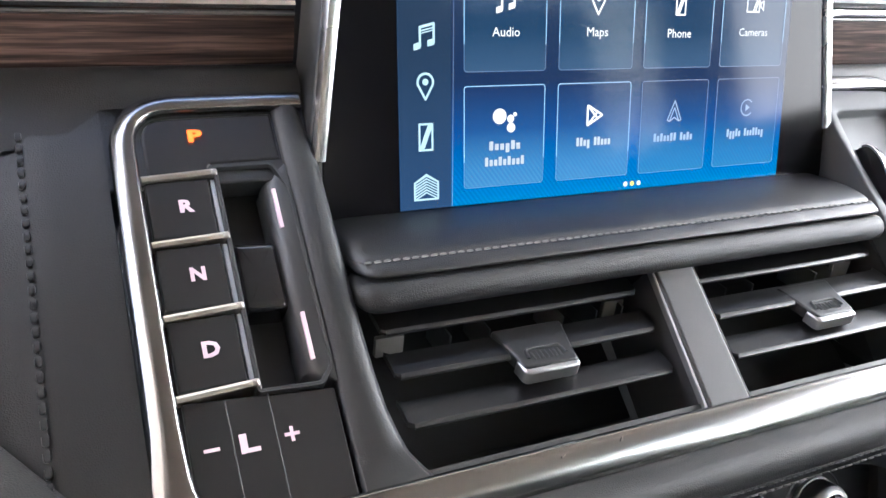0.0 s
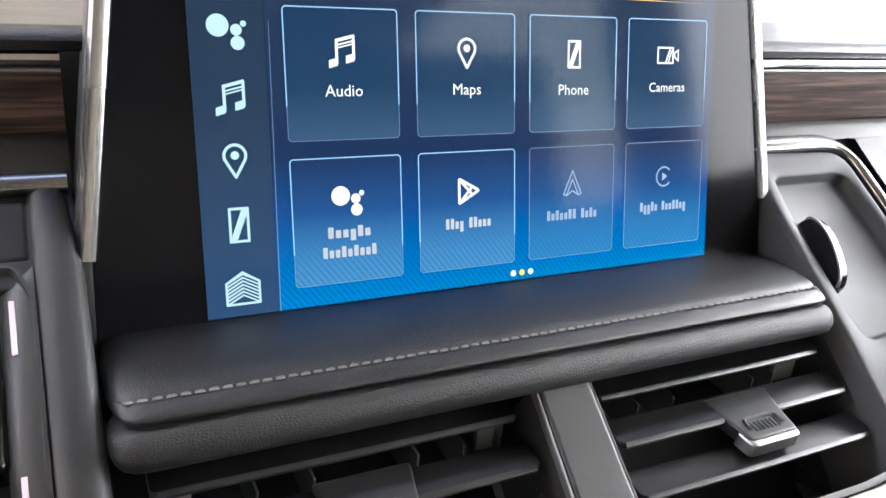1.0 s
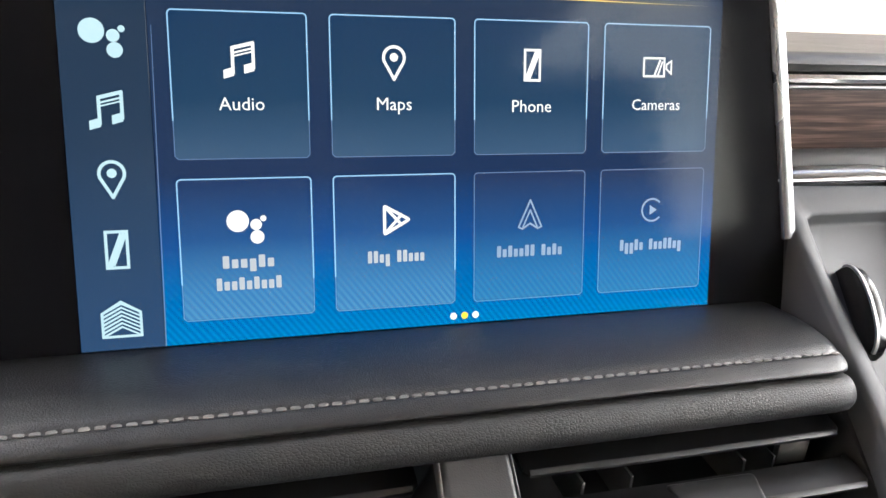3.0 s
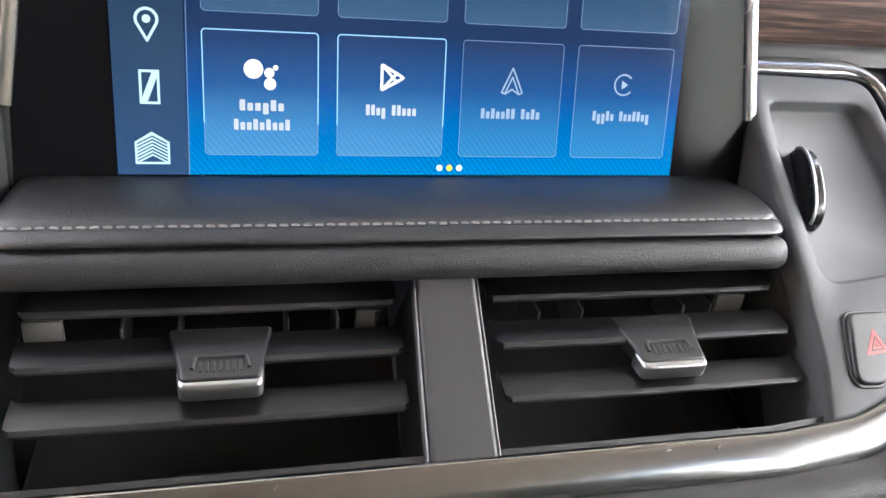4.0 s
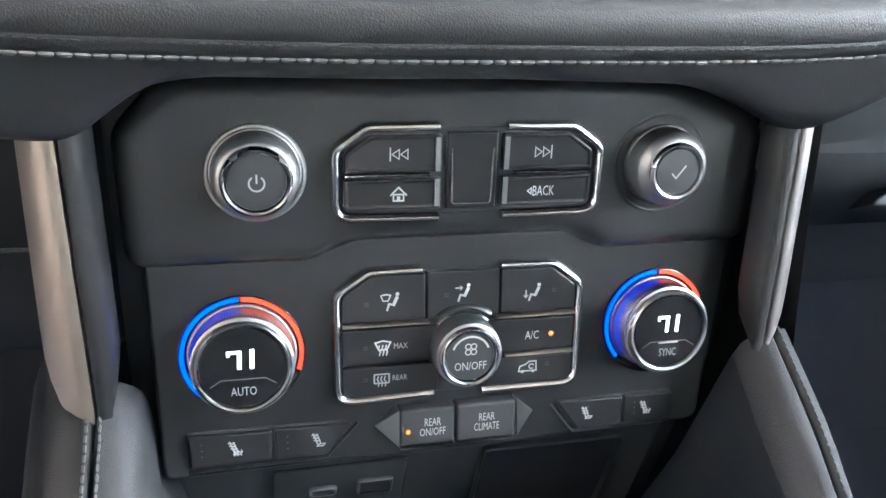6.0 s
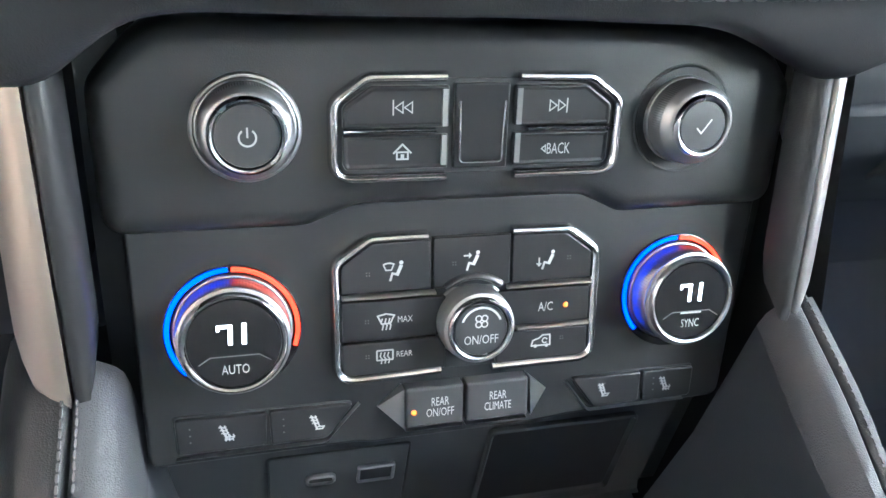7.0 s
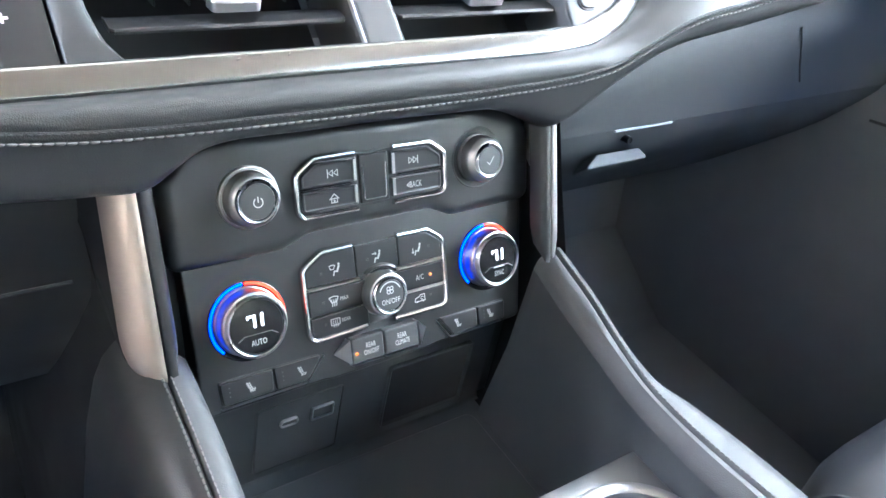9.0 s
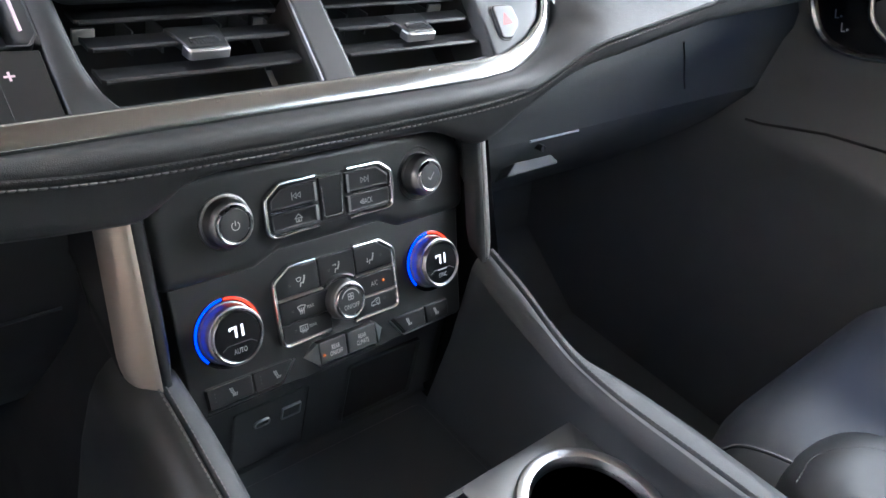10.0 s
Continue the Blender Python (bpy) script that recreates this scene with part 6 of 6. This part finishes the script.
ARC = smooth_line([(0.030, 0.004, 0.690), (0.050, 0.004, 0.655), (0.0656, 0.004, 0.6295), (0.080, 0.004, 0.609), (0.096, 0.004, 0.595), (0.116, 0.004, 0.588), (0.145, 0.004, 0.589), (0.181, 0.004, 0.597), (0.30, 0.004, 0.625), (0.42, 0.004, 0.65)], 6)
part("chrome_arc", tube(ARC, 0.0048, 8), FRAMEMETAL, door, "bright chrome arc")
part("switch_plate", gridded([[(x, 0.002, z), (x + 0.02, 0.002, 0.72)] for x, _, z in ARC]), GLOSS, door)
part("inner_pull", tube(smooth_line([(0.128, 0.008, 0.675), (0.135, 0.010, 0.654), (0.144, 0.010, 0.636), (0.160, 0.010, 0.624), (0.185, 0.010, 0.618), (0.25, 0.008, 0.62)], 5), 0.0038, 8), SATIN, door, "satin door pull")
part("pull_cup", gridded([[(x, 0.006, z), (x + 0.06, 0.004, 0.70)] for x, _, z in smooth_line([(0.135, 0, 0.650), (0.144, 0, 0.633), (0.160, 0, 0.621), (0.25, 0, 0.617)], 4)]), GREY, door)
for k, (u, w) in enumerate(((0.102, 0.624), (0.116, 0.612))):
    part("seat_mark", moved(join(f_line([(-0.0035, 0.0050), (0.0, -0.0038), (0.0036, -0.0026)], 0.0015, 0), f_disc(0.0058, 0.0002, 0.0014, 0, 12)), Matrix.Translation((u, 0.0045, w)) @ Euler((radians(90), 0, 0)).to_matrix().to_4x4()), PRINT, door, "white seat symbol")

knee = thing("knee_panel", "black knee panel under the driver's dash", "dash panel")
part("panel", gridded([[(x, y, z) for y, z in smooth_line([(0.02, 0.590), (-0.030, 0.583), (-0.062, 0.565), (-0.078, 0.53), (-0.075, 0.48), (-0.050, 0.42), (0.02, 0.33), (0.20, 0.25)], 3)] for x in (-0.155, -0.17, -0.20, -0.27, -0.35, -0.45, -0.55, -0.76)]), DARK, knee)
part("lower_seam", tube([(x, -0.0765, 0.487) for x in (-0.165, -0.3, -0.5, -0.75)], 0.0015, 6), DARK, knee)

# ---- shell of the cabin ----
roof = thing("ceiling", "pale fabric roof lining", "ceiling", kind="structure")
for nm, mat, dz in (("lining", LINER, 0.0), ("roof_skin", BODY, 0.025)):
    roof_z = lambda y: float(np.interp(-y, [-0.12, 0.20, 0.5, 1.2, 2.3], [1.12, 1.27, 1.32, 1.34, 1.30])) + dz
    ys = (0.12, -0.05, -0.20, -0.35, -0.50, -0.75, -1.15, -1.5, -2.3)
    part(nm, gridded([[(x, y, roof_z(y)) for y in ys] for x in (-0.72, 0.72)]), mat, roof)
shell = thing("wall_cabin", "dark cabin side walls and pillars", "cabin wall", kind="structure")
for s in (-1, 1):
    part("front_pillar", tube([(s * 0.76, 0.62, 0.78), (s * 0.74, 0.36, 0.97), (s * 0.70, 0.11, 1.12)], 0.035, 8), LINER, shell)
    part("middle_pillar", block(min(s * 0.72, s * 0.78), -0.80, 0.0, max(s * 0.72, s * 0.78), -0.66, 1.34, 0.01), REARTRIM, shell)
    part("rear_side", block(min(s * 0.74, s * 0.78), -2.3, 0.0, max(s * 0.74, s * 0.78), -0.80, 0.80, 0), SOFT, shell)
    part("tinted_window", block(min(s * 0.745, s * 0.75), -2.3, 0.80, max(s * 0.745, s * 0.75), -0.80, 1.34, 0), TINT, shell, "tinted rear side glass")
    part("roof_rail", block(min(s * 0.70, s * 0.78), -0.80, 1.13, max(s * 0.70, s * 0.78), 0.10, 1.31, 0.02, 3), LINER, shell, "pale fabric rail over the door")
part("back_wall", block(-0.78, -2.34, 0.0, 0.78, -2.3, 0.85, 0), SOFT, shell)
part("back_window", block(-0.78, -2.32, 0.85, 0.78, -2.315, 1.33, 0), DEEPTINT, shell, "tinted rear glass")
part("driver_door", moved(block(-0.02, -1.08, 0.0, 0.02, 0.0, 0.80, 0.01), Matrix.Translation((-0.785, 0.43, 0)) @ Matrix.Rotation(radians(-13), 4, "Z")), SOFT, shell, "dark driver's door standing ajar")
part("cowl", block(-0.78, 0.42, 0.3, 0.78, 0.60, 0.690, 0.01), SOFT, shell)
part("under_floor", block(-0.80, -2.34, -0.10, 0.80, 1.5, -0.02, 0), DARK, shell)
hood = thing("bonnet", "dark red car bonnet in front of the windscreen", "car bonnet")
part("skin", gridded([[(x, y, z) for y, z in ((0.60, 0.665), (1.0, 0.62), (1.6, 0.53), (1.85, 0.40), (1.88, 0.0))] for x in (-0.85, -0.5, 0.0, 0.5, 0.85)]), BODY, hood)

# ---- outside ----
ground = thing("ground", "pale paved yard round the car", "ground", kind="structure")
part("paving", block(-200, -200, -0.75, 200, 200, -0.55, 0), PAVING, ground)
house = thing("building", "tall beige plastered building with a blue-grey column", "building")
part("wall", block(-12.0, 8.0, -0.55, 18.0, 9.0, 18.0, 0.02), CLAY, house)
part("column", block(8.62, 7.85, -0.55, 9.02, 8.1, 5.0, 0.02), BLUEPAINT, house)
part("pale_panel", block(9.02, 7.8, -0.55, 12.2, 8.05, 3.4, 0.02), WHITEPAINT, house)
part("cornice", block(-12.2, 7.8, 18.0, 18.2, 9.2, 18.4, 0.02), WHITEPAINT, house)
# unseen walls, added to block direct sun and bounce light into the cabin
for x0, y0, x1, y1, h in ((-3.5, -12.0, -3.2, 0.6, 5.6), (-3.5, 0.6, -3.2, 7.0, 1.4), (4.5, -12.0, 4.8, 1.5, 4.5), (-3.5, -12.4, 4.8, -12.0, 4.0)):
    light_wall = thing("added_light_wall", "unseen plain plastered wall added to shape the sunlight", "wall", kind="structure")
    part("wall", block(x0, y0, -0.55, x1, y1, h, 0.02), PALE if x0 > 0 else BROWN, light_wall)
# driver's seat, out of view, added to block low light from the left
driver_seat = copy_thing(seat, Matrix.Translation((-0.93, 0, 0)))
driver_seat.name = "driver_seat"
tagged(driver_seat, "unseen dark grey leather driver's seat that blocks low light", "car seat")
